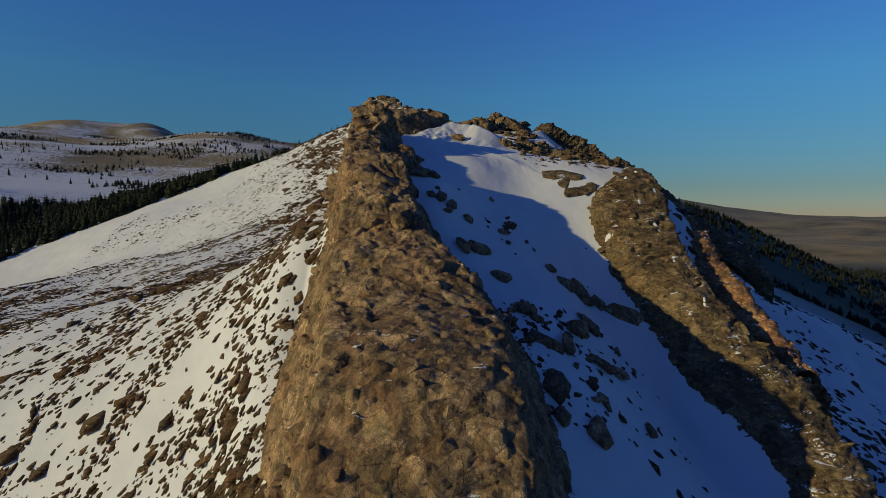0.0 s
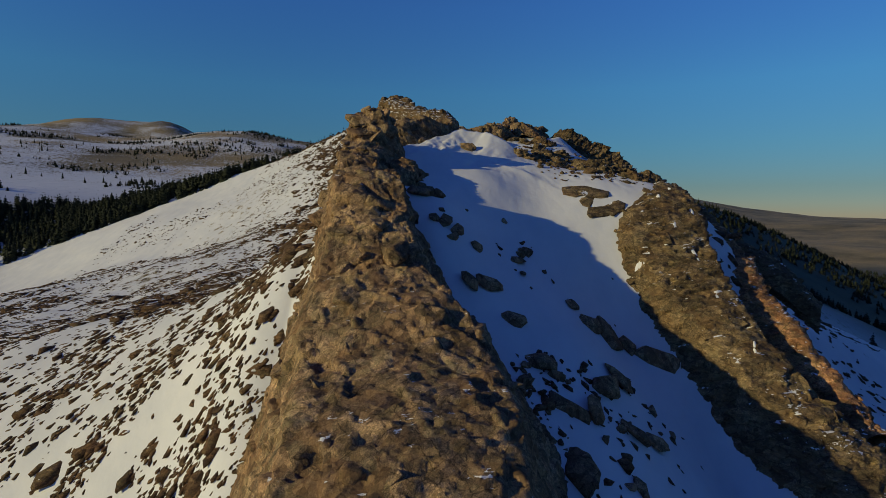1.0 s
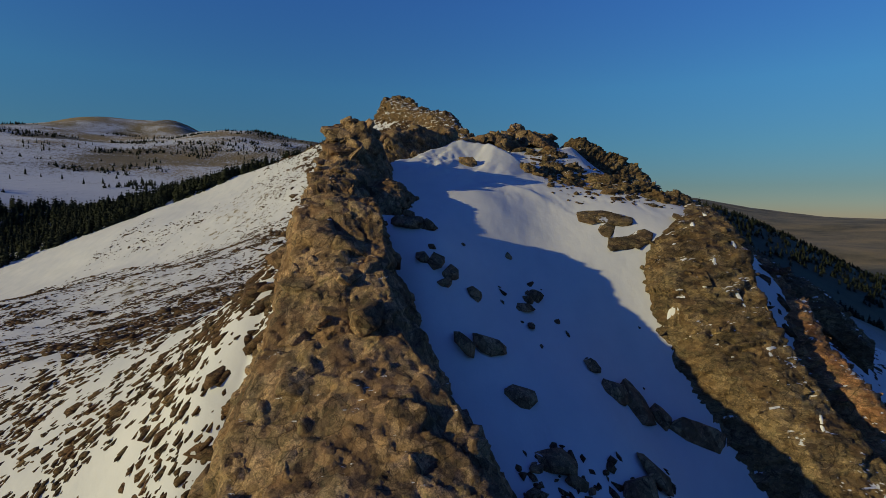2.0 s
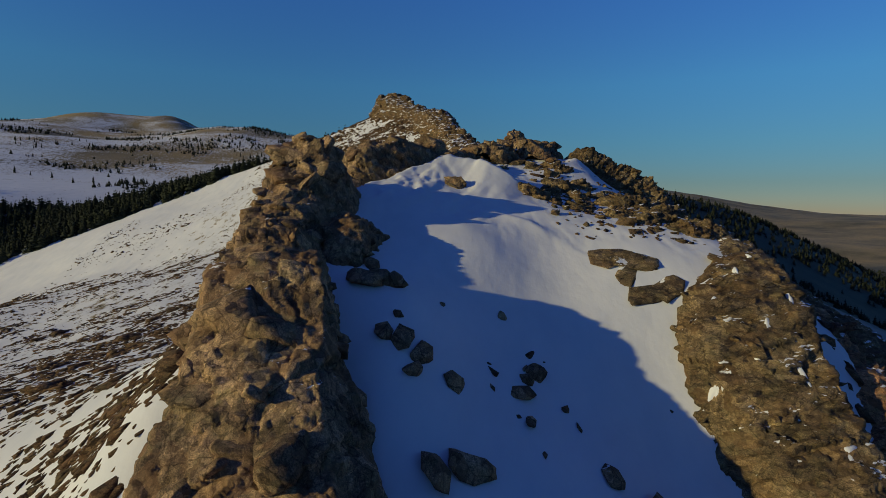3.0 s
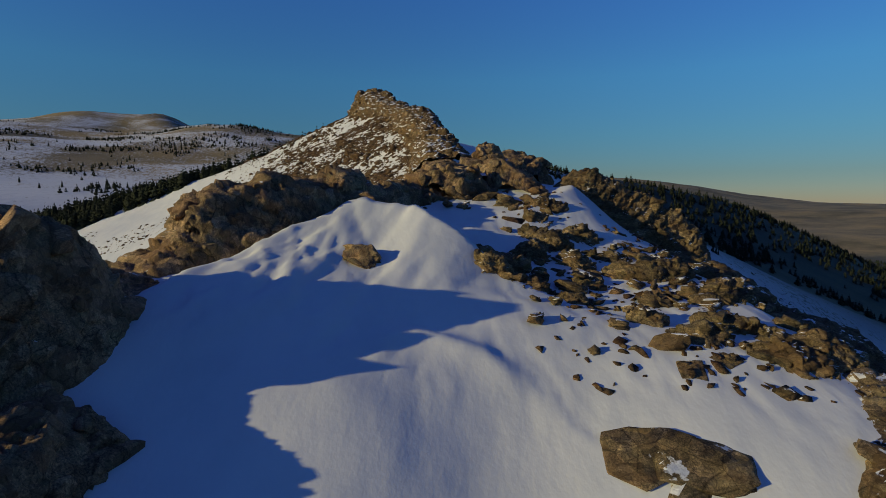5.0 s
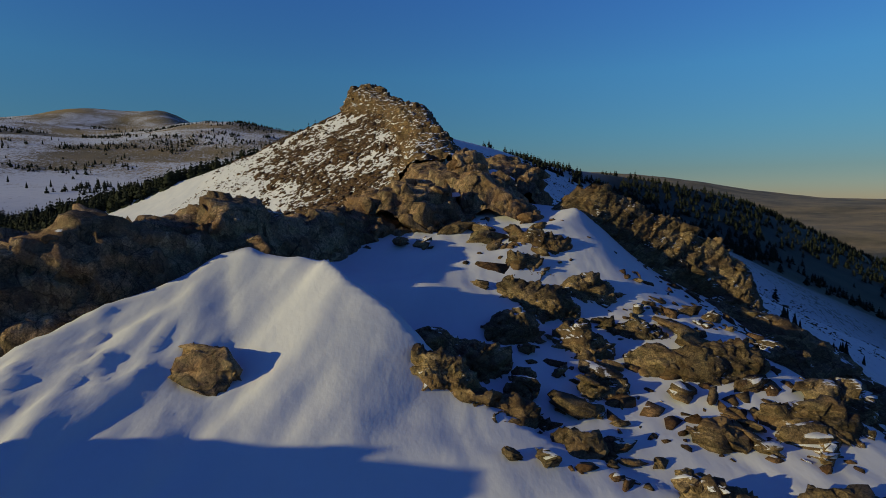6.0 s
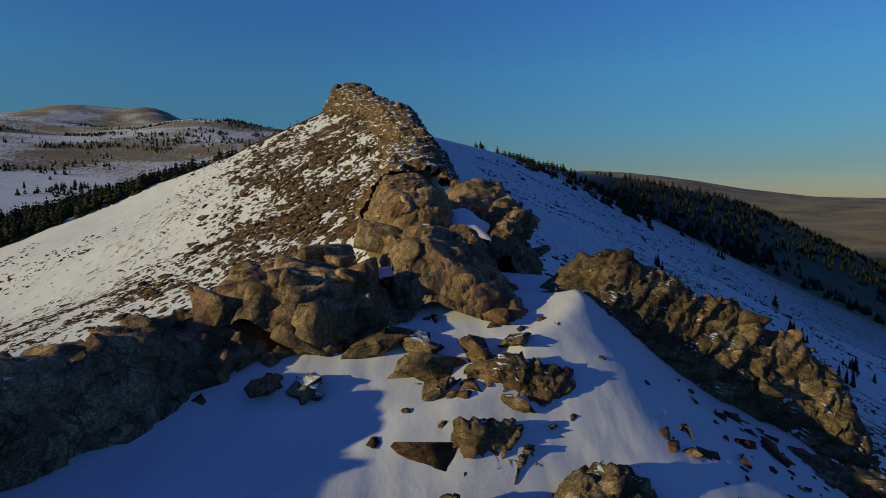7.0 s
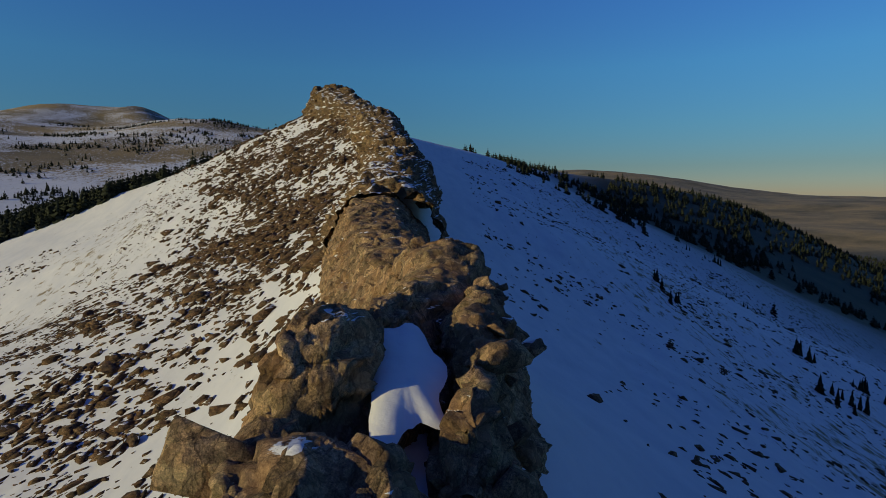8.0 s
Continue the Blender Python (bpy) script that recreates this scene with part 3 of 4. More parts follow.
def crag(name, stations, mat, label, origin=(0, 0), heading=0.0, pitch=0.13, blocks=(2.6, 0.6), grit=0.02,
         bedding=(0, 0, 20), squash=(1, 1, 0.7), seed=1, sink=1.6, pieces=0, piece=1.0, jag=1.0):
    """A rocky ridge lofted from stations: along, left foot x, z, left brow x, right brow x, brow z, right foot x, z."""
    st = np.array(stations, float)
    fine = np.linspace(st[0, 0], st[-1, 0], 1200)
    rise = np.hypot(np.diff(fine), np.diff(glide(fine, st[:, 0], st[:, 5])))
    gone = np.concatenate([[0], np.cumsum(rise)])
    nu = int(gone[-1] / pitch) + 1
    s = np.interp(np.linspace(0, gone[-1], nu), gone, fine)
    lx, lz, ax, bx, tz, rx, rz = (glide(s, st[:, 0], st[:, c]) for c in range(1, 8))
    keys_x = [lx - 0.3, lx, ax, (ax + bx) / 2, bx, rx, rx + 0.3]
    keys_z = [lz - sink, lz, tz - 0.25, tz + 0.1, tz - 0.25, rz, rz - sink]
    seg = [np.mean(np.hypot(keys_x[i + 1] - keys_x[i], keys_z[i + 1] - keys_z[i])) for i in range(6)]
    P = []
    for i in range(6):
        n = max(2, int(seg[i] / pitch))
        t = np.linspace(0, 1, n, endpoint=(i == 5))
        P.append(np.stack([keys_x[i][:, None] * (1 - t) + keys_x[i + 1][:, None] * t, np.repeat(s[:, None], len(t), 1),
                           keys_z[i][:, None] * (1 - t) + keys_z[i + 1][:, None] * t], axis=2))
    g = np.concatenate(P, axis=1)
    for _ in range(3):
        g[:, 1:-1] = (g[:, :-2] + 2 * g[:, 1:-1] + g[:, 2:]) / 4
    c, sn = math.cos(radians(heading)), math.sin(radians(heading))
    w = g.copy()
    w[..., 0] = origin[0] + g[..., 0] * c - g[..., 1] * sn
    w[..., 1] = origin[1] + g[..., 0] * sn + g[..., 1] * c
    nv = w.shape[1]
    p = w.reshape(-1, 3)
    gg = p.reshape(nu, nv, 3)
    n = np.cross(np.gradient(gg, axis=1), np.gradient(gg, axis=0)).reshape(-1, 3)
    n /= np.linalg.norm(n, axis=1)[:, None] + 1e-9
    if n[len(n) // 2, 2] < 0:
        n = -n
    size, amp = blocks
    lie = turned(p, *bedding, squash)
    warp = np.stack([rough_noise(p, size * 0.8, 3, seed + a) for a in (201, 202, 203)], axis=1)
    push = 0.35 * amp * rough_noise(p, size * 2.0, 3, seed)
    for k, (share, part_of, groove) in enumerate(((1.0, 0.9, 0.15), (0.45, 0.45, 0.35), (0.2, 0.13, 0.3))):
        face, edge = faceted(lie + warp * size * share * 0.16, size * share, seed * 100 + 11 + k * 37, (1.3, 2.2, 3.0)[k] * jag / 0.7)
        push += amp * part_of * (face - groove * edge)
    p = p + n * push[:, None]
    p += 0.03 * jag * np.stack([rough_noise(p, 0.6, 3, 71), rough_noise(p, 0.6, 3, 81), rough_noise(p, 0.6, 3, 91)], axis=1)
    p += grit * np.stack([soft_noise(p, 0.25, 61), soft_noise(p, 0.25, 62), soft_noise(p, 0.25, 63)], axis=1)
    me = grid_mesh(name, p, nu, nv)
    me.materials.append(mat)
    CRAG_POINTS.append(p[::3].copy())
    ob = tagged(new(name, me), label, "rock outcrop", kind="thing")
    rng = np.random.default_rng(seed)
    gg = p.reshape(nu, nv, 3)
    n = np.cross(np.gradient(gg, axis=1), np.gradient(gg, axis=0))
    n /= np.linalg.norm(n, axis=2)[..., None] + 1e-9
    if n[nu // 2, nv // 2, 2] < 0:
        n = -n
    meshes = {SLAB: SLABS, RED: RED_SLABS}.get(mat, BLOCKS)
    bed = Euler([radians(a) for a in bedding])
    for i in range(pieces):
        u, v = rng.integers(2, nu - 2), rng.integers(int(nv * 0.12), int(nv * 0.88))
        size = piece * math.exp(min(0.8, rng.normal(0, 0.4)))
        at = Vector(gg[u, v]) - Vector(n[u, v]) * size * 0.27
        turn = Euler((bed.x + rng.normal(0, 0.2), bed.y + rng.normal(0, 0.2), bed.z + rng.integers(0, 4) * 1.5708 + rng.normal(0, 0.35)))
        b = new("block", meshes[rng.integers(len(meshes))])
        b.parent = ob
        b.matrix_basis = Matrix.LocRotScale(at, turn, Vector((size * rng.uniform(0.8, 1.5), size * rng.uniform(0.7, 1.1), size * rng.uniform(0.55, 1.0))))
    return ob


crag("rock_outcrop", [
    (13.5, -6.0, -17, -4.0, 2.4, -14.5, 4.0, -16.5),
    (15.0, -6.2, -14, -4.4, 2.7, -10.5, 4.2, -14.5),
    (16.5, -6.5, -13, -4.6, 2.8, -7.2, 4.5, -13.0),
    (18.0, -6.9, -12.5, -4.6, 2.7, -5.2, 4.8, -11.5),
    (20.5, -7.3, -11.8, -5.0, 2.6, -3.9, 5.2, -9.5),
    (23.5, -8.4, -11.0, -5.4, 2.0, -3.0, 5.0, -7.6),
    (26.0, -9.0, -9.8, -5.8, 0.9, -1.3, 3.6, -5.6),
    (28.4, -9.0, -8.0, -5.8, -1.0, 0.3, 1.4, -3.7),
    (29.6, -8.8, -6.6, -5.7, -1.6, 1.4, 0.8, -2.4),
    (30.6, -8.6, -5.6, -5.7, -1.9, 2.2, -0.2, -1.4),
    (32.0, -8.4, -4.4, -5.9, -2.2, 3.1, -1.0, 0.0),
    (33.0, -8.3, -3.4, -6.3, -2.5, 4.3, -1.9, 1.2),
    (33.9, -8.2, -2.6, -6.6, -2.9, 4.8, -2.3, 2.2),
    (35.0, -8.2, -2.0, -6.7, -3.2, 5.1, -2.6, 2.6),
    (35.6, -8.2, -1.6, -6.7, -3.8, 4.9, -2.9, 2.8),
    (36.3, -8.3, -1.0, -6.8, -4.4, 5.7, -3.4, 3.2),
    (38.2, -8.6, 0.1, -7.0, -4.6, 6.4, -3.5, 4.0),
    (39.8, -8.8, 0.8, -7.1, -4.6, 7.1, -3.4, 5.2),
    (41.2, -8.8, 1.6, -7.1, -4.8, 8.6, -3.5, 6.0),
    (42.0, -8.6, 2.2, -6.9, -4.8, 9.5, -3.6, 6.4),
    (43.2, -8.2, 3.2, -6.5, -4.7, 9.5, -3.6, 6.9),
    (44.1, -8.0, 3.8, -6.4, -4.7, 9.0, -3.7, 7.0),
    (45.0, -7.4, 4.6, -6.3, -4.9, 7.6, -3.8, 7.1),
    (47.6, -7.0, 5.6, -6.1, -4.7, 7.5, -3.6, 7.1),
], ROCK, "tall brown jointed rock fin above a snow gully", seed=1, blocks=(2.2, 0.33), jag=0.65, pitch=0.085, bedding=(12, -8, 20), squash=(1, 0.9, 0.7), pieces=260, piece=0.85)

crag("rock_outcrop", [
    (37.2, -4.0, 2.8, -3.6, -2.6, 3.4, -1.9, 2.6),
    (37.8, -4.2, 3.2, -3.7, -2.4, 4.9, -1.8, 3.0),
    (38.8, -4.4, 3.8, -3.8, -2.3, 5.7, -1.7, 3.6),
    (39.9, -4.6, 4.6, -3.9, -2.5, 6.1, -1.8, 4.4),
    (41.0, -4.6, 5.2, -4.0, -2.7, 6.0, -2.0, 5.2),
], ROCK, "squat brown buttress against the rock fin", seed=12, blocks=(1.5, 0.3), jag=0.6, pitch=0.08, bedding=(12, -8, 20), squash=(1, 0.9, 0.7), pieces=24, piece=0.8)

crag("rock_outcrop", [
    (-0.5, -2.6, 5.6, -1.2, 0.4, 7.5, 1.4, 7.2),
    (1.6, -2.6, 6.0, -1.3, 0.3, 8.4, 1.2, 7.6),
    (3.0, -2.6, 6.2, -1.4, 0.2, 10.3, 1.1, 8.0),
    (5.8, -2.6, 6.8, -1.2, 0.5, 10.9, 1.2, 8.6),
    (7.5, -2.7, 7.1, -1.3, 0.5, 11.0, 1.2, 9.0),
    (9.6, -3.0, 7.4, -1.6, 0.2, 11.35, 1.0, 9.4),
    (11.0, -3.2, 7.6, -2.1, -0.4, 11.05, 0.4, 9.2),
    (12.8, -3.2, 8.0, -2.3, -0.9, 10.8, 0.0, 9.2),
    (14.2, -3.2, 8.4, -2.3, -0.9, 10.9, 0.1, 9.5),
    (15.8, -3.2, 8.8, -2.3, -1.0, 11.4, 0.0, 9.9),
    (16.9, -3.0, 9.2, -2.1, -1.1, 10.9, -0.2, 10.0),
], ROCK, "dark rock wall curving round the snow bowl", origin=(-6.4, 47.4), heading=-42, seed=2, blocks=(1.9, 0.38), jag=0.9, bedding=(10, 6, 40), squash=(1, 0.9, 0.6), pieces=70, piece=0.65)

crag("rock_outcrop", [
    (59.3, 2.0, 9.0, 2.8, 4.2, 10.8, 5.0, 9.9),
    (60.0, 1.6, 8.9, 2.5, 5.4, 11.6, 6.0, 10.2),
    (61.2, 1.4, 8.8, 2.3, 5.8, 11.7, 6.8, 10.4),
    (62.8, 1.6, 8.8, 2.6, 5.9, 11.7, 7.0, 10.6),
    (64.2, 2.4, 8.6, 3.4, 5.9, 11.0, 7.0, 10.4),
], ROCK, "low broken rocks with snow caught between them", seed=14, blocks=(1.7, 0.45), jag=0.6, pitch=0.1, bedding=(10, 6, 40), squash=(1, 0.9, 0.7), pieces=36, piece=0.9)

crag("rock_outcrop", [
    (61.3, 6.4, 9.6, 6.9, 8.3, 10.8, 9.6, 10.2),
    (61.8, 6.2, 9.2, 6.8, 8.3, 12.2, 10.0, 10.4),
    (62.5, 5.9, 9.0, 6.6, 8.3, 12.4, 10.2, 10.5),
    (64.0, 5.3, 8.9, 6.2, 8.7, 12.6, 10.4, 10.4),
    (65.2, 5.0, 8.8, 5.8, 8.8, 12.6, 10.0, 10.6),
    (66.0, 4.8, 8.8, 5.6, 7.6, 12.1, 8.8, 11.0),
    (66.8, 4.9, 8.8, 5.7, 7.2, 12.3, 8.3, 11.4),
    (67.4, 4.9, 8.8, 5.9, 7.2, 13.7, 8.2, 11.6),
    (68.4, 5.2, 8.8, 6.2, 7.5, 14.1, 8.6, 11.8),
    (70.4, 5.6, 8.9, 6.8, 7.8, 13.6, 8.8, 12.0),
    (72.5, 5.8, 9.0, 7.2, 8.2, 13.3, 9.4, 11.8),
    (75.5, 6.2, 9.2, 7.8, 10.0, 13.4, 12.0, 9.6),
    (79.0, 6.6, 9.4, 8.2, 10.9, 14.5, 12.6, 9.6),
    (82.0, 5.8, 9.4, 7.6, 10.6, 14.0, 12.4, 9.6),
    (86.0, 3.6, 9.2, 5.8, 9.6, 12.8, 11.6, 9.4),
    (94.0, 1.0, 9.8, 3.4, 7.6, 13.4, 10.0, 10.4),
    (104.0, -1.6, 10.8, 0.8, 5.0, 15.2, 8.0, 12.0),
    (116.0, -3.0, 12.0, -0.6, 4.0, 16.6, 7.4, 13.0),
], ROCK, "broken brown rocks along the ridge crest", pitch=0.12, blocks=(2.6, 0.42), bedding=(6, -8, 10), squash=(1.2, 1.2, 0.5), jag=0.7, seed=3, pieces=150, piece=0.6)

crag("rock_outcrop", [
    (65.2, 9.2, 10.4, 9.6, 10.2, 11.6, 11.3, 9.4),
    (66.2, 9.1, 10.8, 9.6, 10.4, 12.6, 11.6, 8.6),
    (69.0, 9.2, 11.0, 9.8, 10.7, 13.0, 11.9, 8.4),
    (72.0, 9.5, 11.2, 10.0, 11.0, 13.3, 12.2, 8.6),
    (76.0, 9.9, 11.2, 10.4, 11.4, 13.4, 12.8, 8.8),
    (78.5, 10.4, 11.0, 10.8, 11.6, 12.4, 12.8, 9.0),
], ROCK, "dark broken rocks on the shaded side of the crest", pitch=0.12, blocks=(2.0, 0.45), bedding=(6, -14, 10), squash=(1.1, 1, 0.6), jag=0.8, seed=8, pieces=30, piece=0.6)

crag("rock_outcrop", [
    (112.0, -3.5, 12.0, 0.0, 6.0, 16.5, 9.0, 13.0),
    (130.0, -5.0, 14.0, -1.0, 4.5, 20.5, 8.0, 15.5),
    (152.0, -7.0, 18.0, -3.0, 2.5, 25.0, 7.0, 19.5),
    (168.0, -11.0, 22.0, -7.0, -1.0, 31.5, 4.5, 24.0),
    (179.0, -15.0, 27.0, -10.0, -4.0, 36.0, 2.0, 28.0),
    (195.0, -19.0, 32.0, -14.0, -7.0, 38.5, -1.0, 32.0),
    (207.0, -25.5, 35, -19.5, -11.5, 42.5, -5.5, 36),
    (216.0, -32.5, 38, -27.5, -17.5, 46.5, -10.5, 38),
    (222.0, -35, 40, -30.5, -21, 49.8, -14, 40),
    (236.0, -33, 40, -29, -19, 49, -12, 40),
    (246.0, -28.0, 39.0, -22.0, -14.0, 43.0, -7.0, 40.0),
], CREST, "rocky summit crest with a blocky top", pitch=0.42, blocks=(4.5, 1.3), seed=4, grit=0.05, jag=0.8, pieces=160, piece=1.2)

crag("rock_slab", [
    (-49.0, -18.6, 2.8, -18.0, -16.6, 4.4, -15.8, 4.6),
    (-46.0, -18.2, 2.4, -17.6, -15.6, 4.9, -15.0, 4.6),
    (-43.0, -17.9, 1.2, -17.2, -14.4, 4.5, -13.8, 3.8),
    (-40.8, -17.7, -0.4, -17.0, -12.6, 3.2, -12.0, 2.4),
    (-39.0, -17.7, -2.0, -17.0, -12.0, 1.6, -11.2, 0.6),
    (-36.0, -18.2, -5.0, -17.4, -13.4, -2.0, -12.4, -4.4),
    (-32.0, -20.4, -9.0, -19.4, -16.2, -6.2, -15.2, -8.8),
    (-28.0, -22.0, -13.0, -21.0, -18.0, -9.4, -17.0, -12.0),
    (-22.0, -22.6, -17.0, -21.0, -18.6, -14.0, -17.4, -15.5),
], SLAB, "tilted slab of brown layered rock beside snow", heading=180, blocks=(2.4, 0.36), jag=0.55, pitch=0.1,
    bedding=(-30, -15, 0), squash=(1.2, 1.2, 0.35), seed=5, pieces=120, piece=0.7)

crag("rock_slab", [
    (-47.0, -21.0, 0.4, -20.4, -19.4, 2.2, -18.6, 1.6),
    (-44.0, -21.2, -0.8, -20.5, -18.9, 1.8, -18.1, 0.6),
    (-41.0, -21.2, -2.8, -20.5, -18.7, 0.2, -17.9, -1.2),
    (-38.0, -21.4, -5.0, -20.6, -18.8, -2.2, -18.0, -3.6),
    (-34.5, -22.8, -8.4, -22.0, -20.4, -5.6, -19.6, -7.0),
    (-31.0, -24.0, -11.4, -23.2, -21.6, -8.8, -20.8, -10.2),
], RED, "reddish broken slab rib beyond a snow-filled gap", heading=180, blocks=(1.9, 0.34), jag=0.6,
    bedding=(-30, -15, 0), squash=(1.2, 1.2, 0.4), seed=15, pieces=40, piece=0.8)

crag("rock_slab", [
    (-0.9, -1.0, 9.6, -0.2, 0.3, 10.9, 0.7, 10.8),
    (0.2, -1.4, 8.6, -0.2, 0.3, 11.5, 0.8, 10.6),
    (1.0, -1.6, 7.6, -0.3, 0.3, 11.95, 1.0, 10.2),
    (2.8, -1.8, 6.6, -0.4, 0.2, 11.25, 0.9, 9.2),
    (4.2, -1.9, 6.0, -0.4, 0.2, 10.4, 0.9, 8.6),
    (5.4, -2.0, 5.4, -0.5, 0.1, 10.1, 1.0, 8.0),
    (6.2, -2.0, 5.0, -0.5, 0.1, 9.4, 1.0, 7.6),
    (7.0, -2.0, 4.4, -0.5, 0.1, 9.3, 1.1, 7.0),
    (8.2, -2.0, 3.6, -0.5, 0.3, 7.8, 1.6, 6.0),
    (9.2, -1.6, 2.8, -0.6, 0.2, 5.6, 1.2, 4.8),
], SLAB, "upright fin of tilted brown slabs on the crest", origin=(11.6, 63.9), heading=-91, blocks=(1.7, 0.34), jag=0.7,
    bedding=(0, -38, 10), squash=(1.3, 1.1, 0.42), seed=6, pitch=0.075, pieces=46, piece=0.75)

crag("rock_slab", [
    (0.0, -2.0, 2.4, -1.2, 1.2, 4.6, 2.2, 3.4),
    (3.0, -2.6, 0.6, -1.4, 1.6, 3.6, 2.6, 2.0),
    (7.0, -2.6, -1.6, -1.4, 1.6, 0.6, 2.6, -0.6),
    (11.0, -2.4, -4.4, -1.4, 1.4, -2.2, 2.4, -2.8),
    (14.0, -2.0, -7.0, -1.0, 1.0, -5.4, 2.0, -5.6),
], SLAB, "brown stepped slabs on the snowy flank", origin=(21.5, 59.0), heading=-125, blocks=(2.0, 0.3), jag=0.7,
    bedding=(-20, -20, 0), squash=(1.2, 1.2, 0.35), seed=7, pieces=30, piece=0.9)


crag("rock_slab", [
    (-0.6, -1.0, 6.4, -0.5, 0.3, 6.9, 0.9, 6.4),
    (1.0, -1.2, 6.0, -0.6, 0.6, 7.0, 1.8, 5.6),
    (3.0, -1.4, 5.4, -0.7, 0.7, 6.6, 2.4, 4.4),
    (5.0, -1.4, 4.4, -0.7, 0.7, 5.8, 2.6, 3.2),
    (7.0, -1.2, 2.6, -0.6, 0.5, 4.0, 2.4, 1.8),
    (8.6, -1.0, 0.8, -0.5, 0.3, 1.8, 1.8, 0.2),
], SLAB, "dark shaded rock step below the slab fin", origin=(16.0, 61.4), heading=-104, blocks=(1.8, 0.3), jag=0.7,
    bedding=(-10, -20, 0), squash=(1.2, 1.2, 0.4), seed=9, pitch=0.12, pieces=20, piece=0.7)


def outcrop(x, y, long_, wide, high, turn, seed):
    """A low ledge of layered rock standing out of the snow."""
    r = np.random.default_rng(seed)
    c, sn = math.cos(radians(turn)), math.sin(radians(turn))
    stations = []
    for k in np.linspace(-1, 1, 7):
        along, half = k * long_ / 2, wide / 2 * (1 - 0.45 * k * k) * r.uniform(0.8, 1.1)
        feet = [height_at(x + gx * c - along * sn, y + gx * sn + along * c) for gx in (-half, 0.0, half)]
        top = feet[1] + high * (1 - 0.75 * abs(k) ** 3) * r.uniform(0.72, 1.05)
        stations.append((along, -half, feet[0] - 0.1, -half * 0.75, half * 0.7, top, half, feet[2] - 0.1))
    crag("rock_outcrop", stations, SLAB, "jagged ledge of layered brown rock rising from snow", origin=(x, y), heading=turn, pitch=0.075,
         blocks=(0.95, 0.24), bedding=(14 + 6 * r.normal(), 10 + 6 * r.normal(), turn), squash=(1.5, 1.5, 0.3), seed=seed, sink=0.7, pieces=5, piece=0.4, jag=0.85)


for n, (x, y, long_, wide, high, turn) in enumerate((
        (6.5, 51.9, 2.5, 1.6, 1.05, -82), (6.9, 50.3, 3.0, 1.2, 0.7, -98), (7.9, 53.9, 1.7, 1.4, 1.05, -70), (9.0, 55.8, 2.7, 1.4, 0.95, -100),
        (10.8, 57.0, 1.9, 1.2, 0.75, -80), (10.0, 53.8, 1.8, 1.3, 0.85, -95), (10.0, 51.7, 1.4, 1.1, 0.65, -75), (12.3, 53.1, 2.7, 1.4, 0.9, -104),
        (13.8, 53.2, 1.8, 1.3, 1.1, -85), (11.7, 54.9, 2.3, 1.1, 0.75, -92), (14.4, 50.8, 2.5, 1.4, 0.85, -100), (13.9, 47.8, 3.0, 1.2, 0.7, -105),
        (9.6, 59.2, 2.3, 1.0, 0.5, -85), (15.9, 52.1, 2.2, 1.4, 0.85, -78), (16.3, 54.5, 2.0, 1.4, 0.85, -95), (12.0, 50.2, 1.3, 0.9, 0.55, -80),
        (8.9, 49.4, 1.1, 0.8, 0.5, -110), (17.3, 48.8, 2.5, 1.6, 0.95, -90), (8.8, 57.6, 1.5, 1.0, 0.6, -72),
        (14.6, 46.2, 2.6, 1.5, 0.95, -100), (12.3, 46.9, 2.0, 1.2, 0.8, -95), (16.2, 47.0, 2.6, 1.5, 1.0, -85), (11.0, 48.0, 1.4, 1.0, 0.7, -90))):
    outcrop(x, y, long_, wide, high * 0.72, turn, 70 + n)


# ---------------------------------------------------------------- snow lying on the crags
def snow_patch(x, y, long_, wide, turn, seed, thick=0.16, lift=0.0, lie=None):
    """A smooth lens of snow caught on the rock, with an uneven rim."""
    pts = np.concatenate(CRAG_POINTS)
    n, m = 44, 16
    a, r = np.meshgrid(np.linspace(0, 2 * np.pi, n), np.linspace(0, 1, m), indexing="ij")
    rim = 1 + 0.7 * np.array([rough_noise(np.stack([np.cos(a[:, 0]) + seed, np.sin(a[:, 0]), 0 * a[:, 0]], axis=1), 0.9, 2, seed)]).T
    u, v = r * np.cos(a) * rim * long_ / 2, r * np.sin(a) * rim * wide / 2
    c, sn = math.cos(radians(turn)), math.sin(radians(turn))
    px, py = (x + u * c - v * sn).ravel(), (y + u * sn + v * c).ravel()
    near = pts[np.hypot(pts[:, 0] - x, pts[:, 1] - y) < max(long_, wide) * 1.1]
    A = np.stack([near[:, 0], near[:, 1], np.ones(len(near))], axis=1)
    w = near[:, 2] > np.percentile(near[:, 2], 35)
    fit_plane, *_ = np.linalg.lstsq(A[w], near[w, 2], rcond=None)
    if lie:
        fit_plane = (lie[1], lie[2], lie[0] - lie[1] * x - lie[2] * y)
    pz = fit_plane[0] * px + fit_plane[1] * py + fit_plane[2] + lift + thick * (1 - r.ravel() ** 2) * 0.9 - 0.25 * r.ravel() ** 3 * thick * 2
    pz = pz + 0.05 * rough_noise(np.stack([px, py, 0 * px], axis=1), 0.9, 3, seed) * min(1.0, wide)
    me = grid_mesh("snow_patch", np.stack([px, py, pz], axis=1), n, m)
    me.polygons.foreach_set("use_smooth", np.ones(len(me.polygons), bool))
    me.materials.append(PURE_SNOW)
    return tagged(new("snow_patch", me), "smooth patch of wind-packed snow caught on rock", "snow patch", "snow patches on the crags")


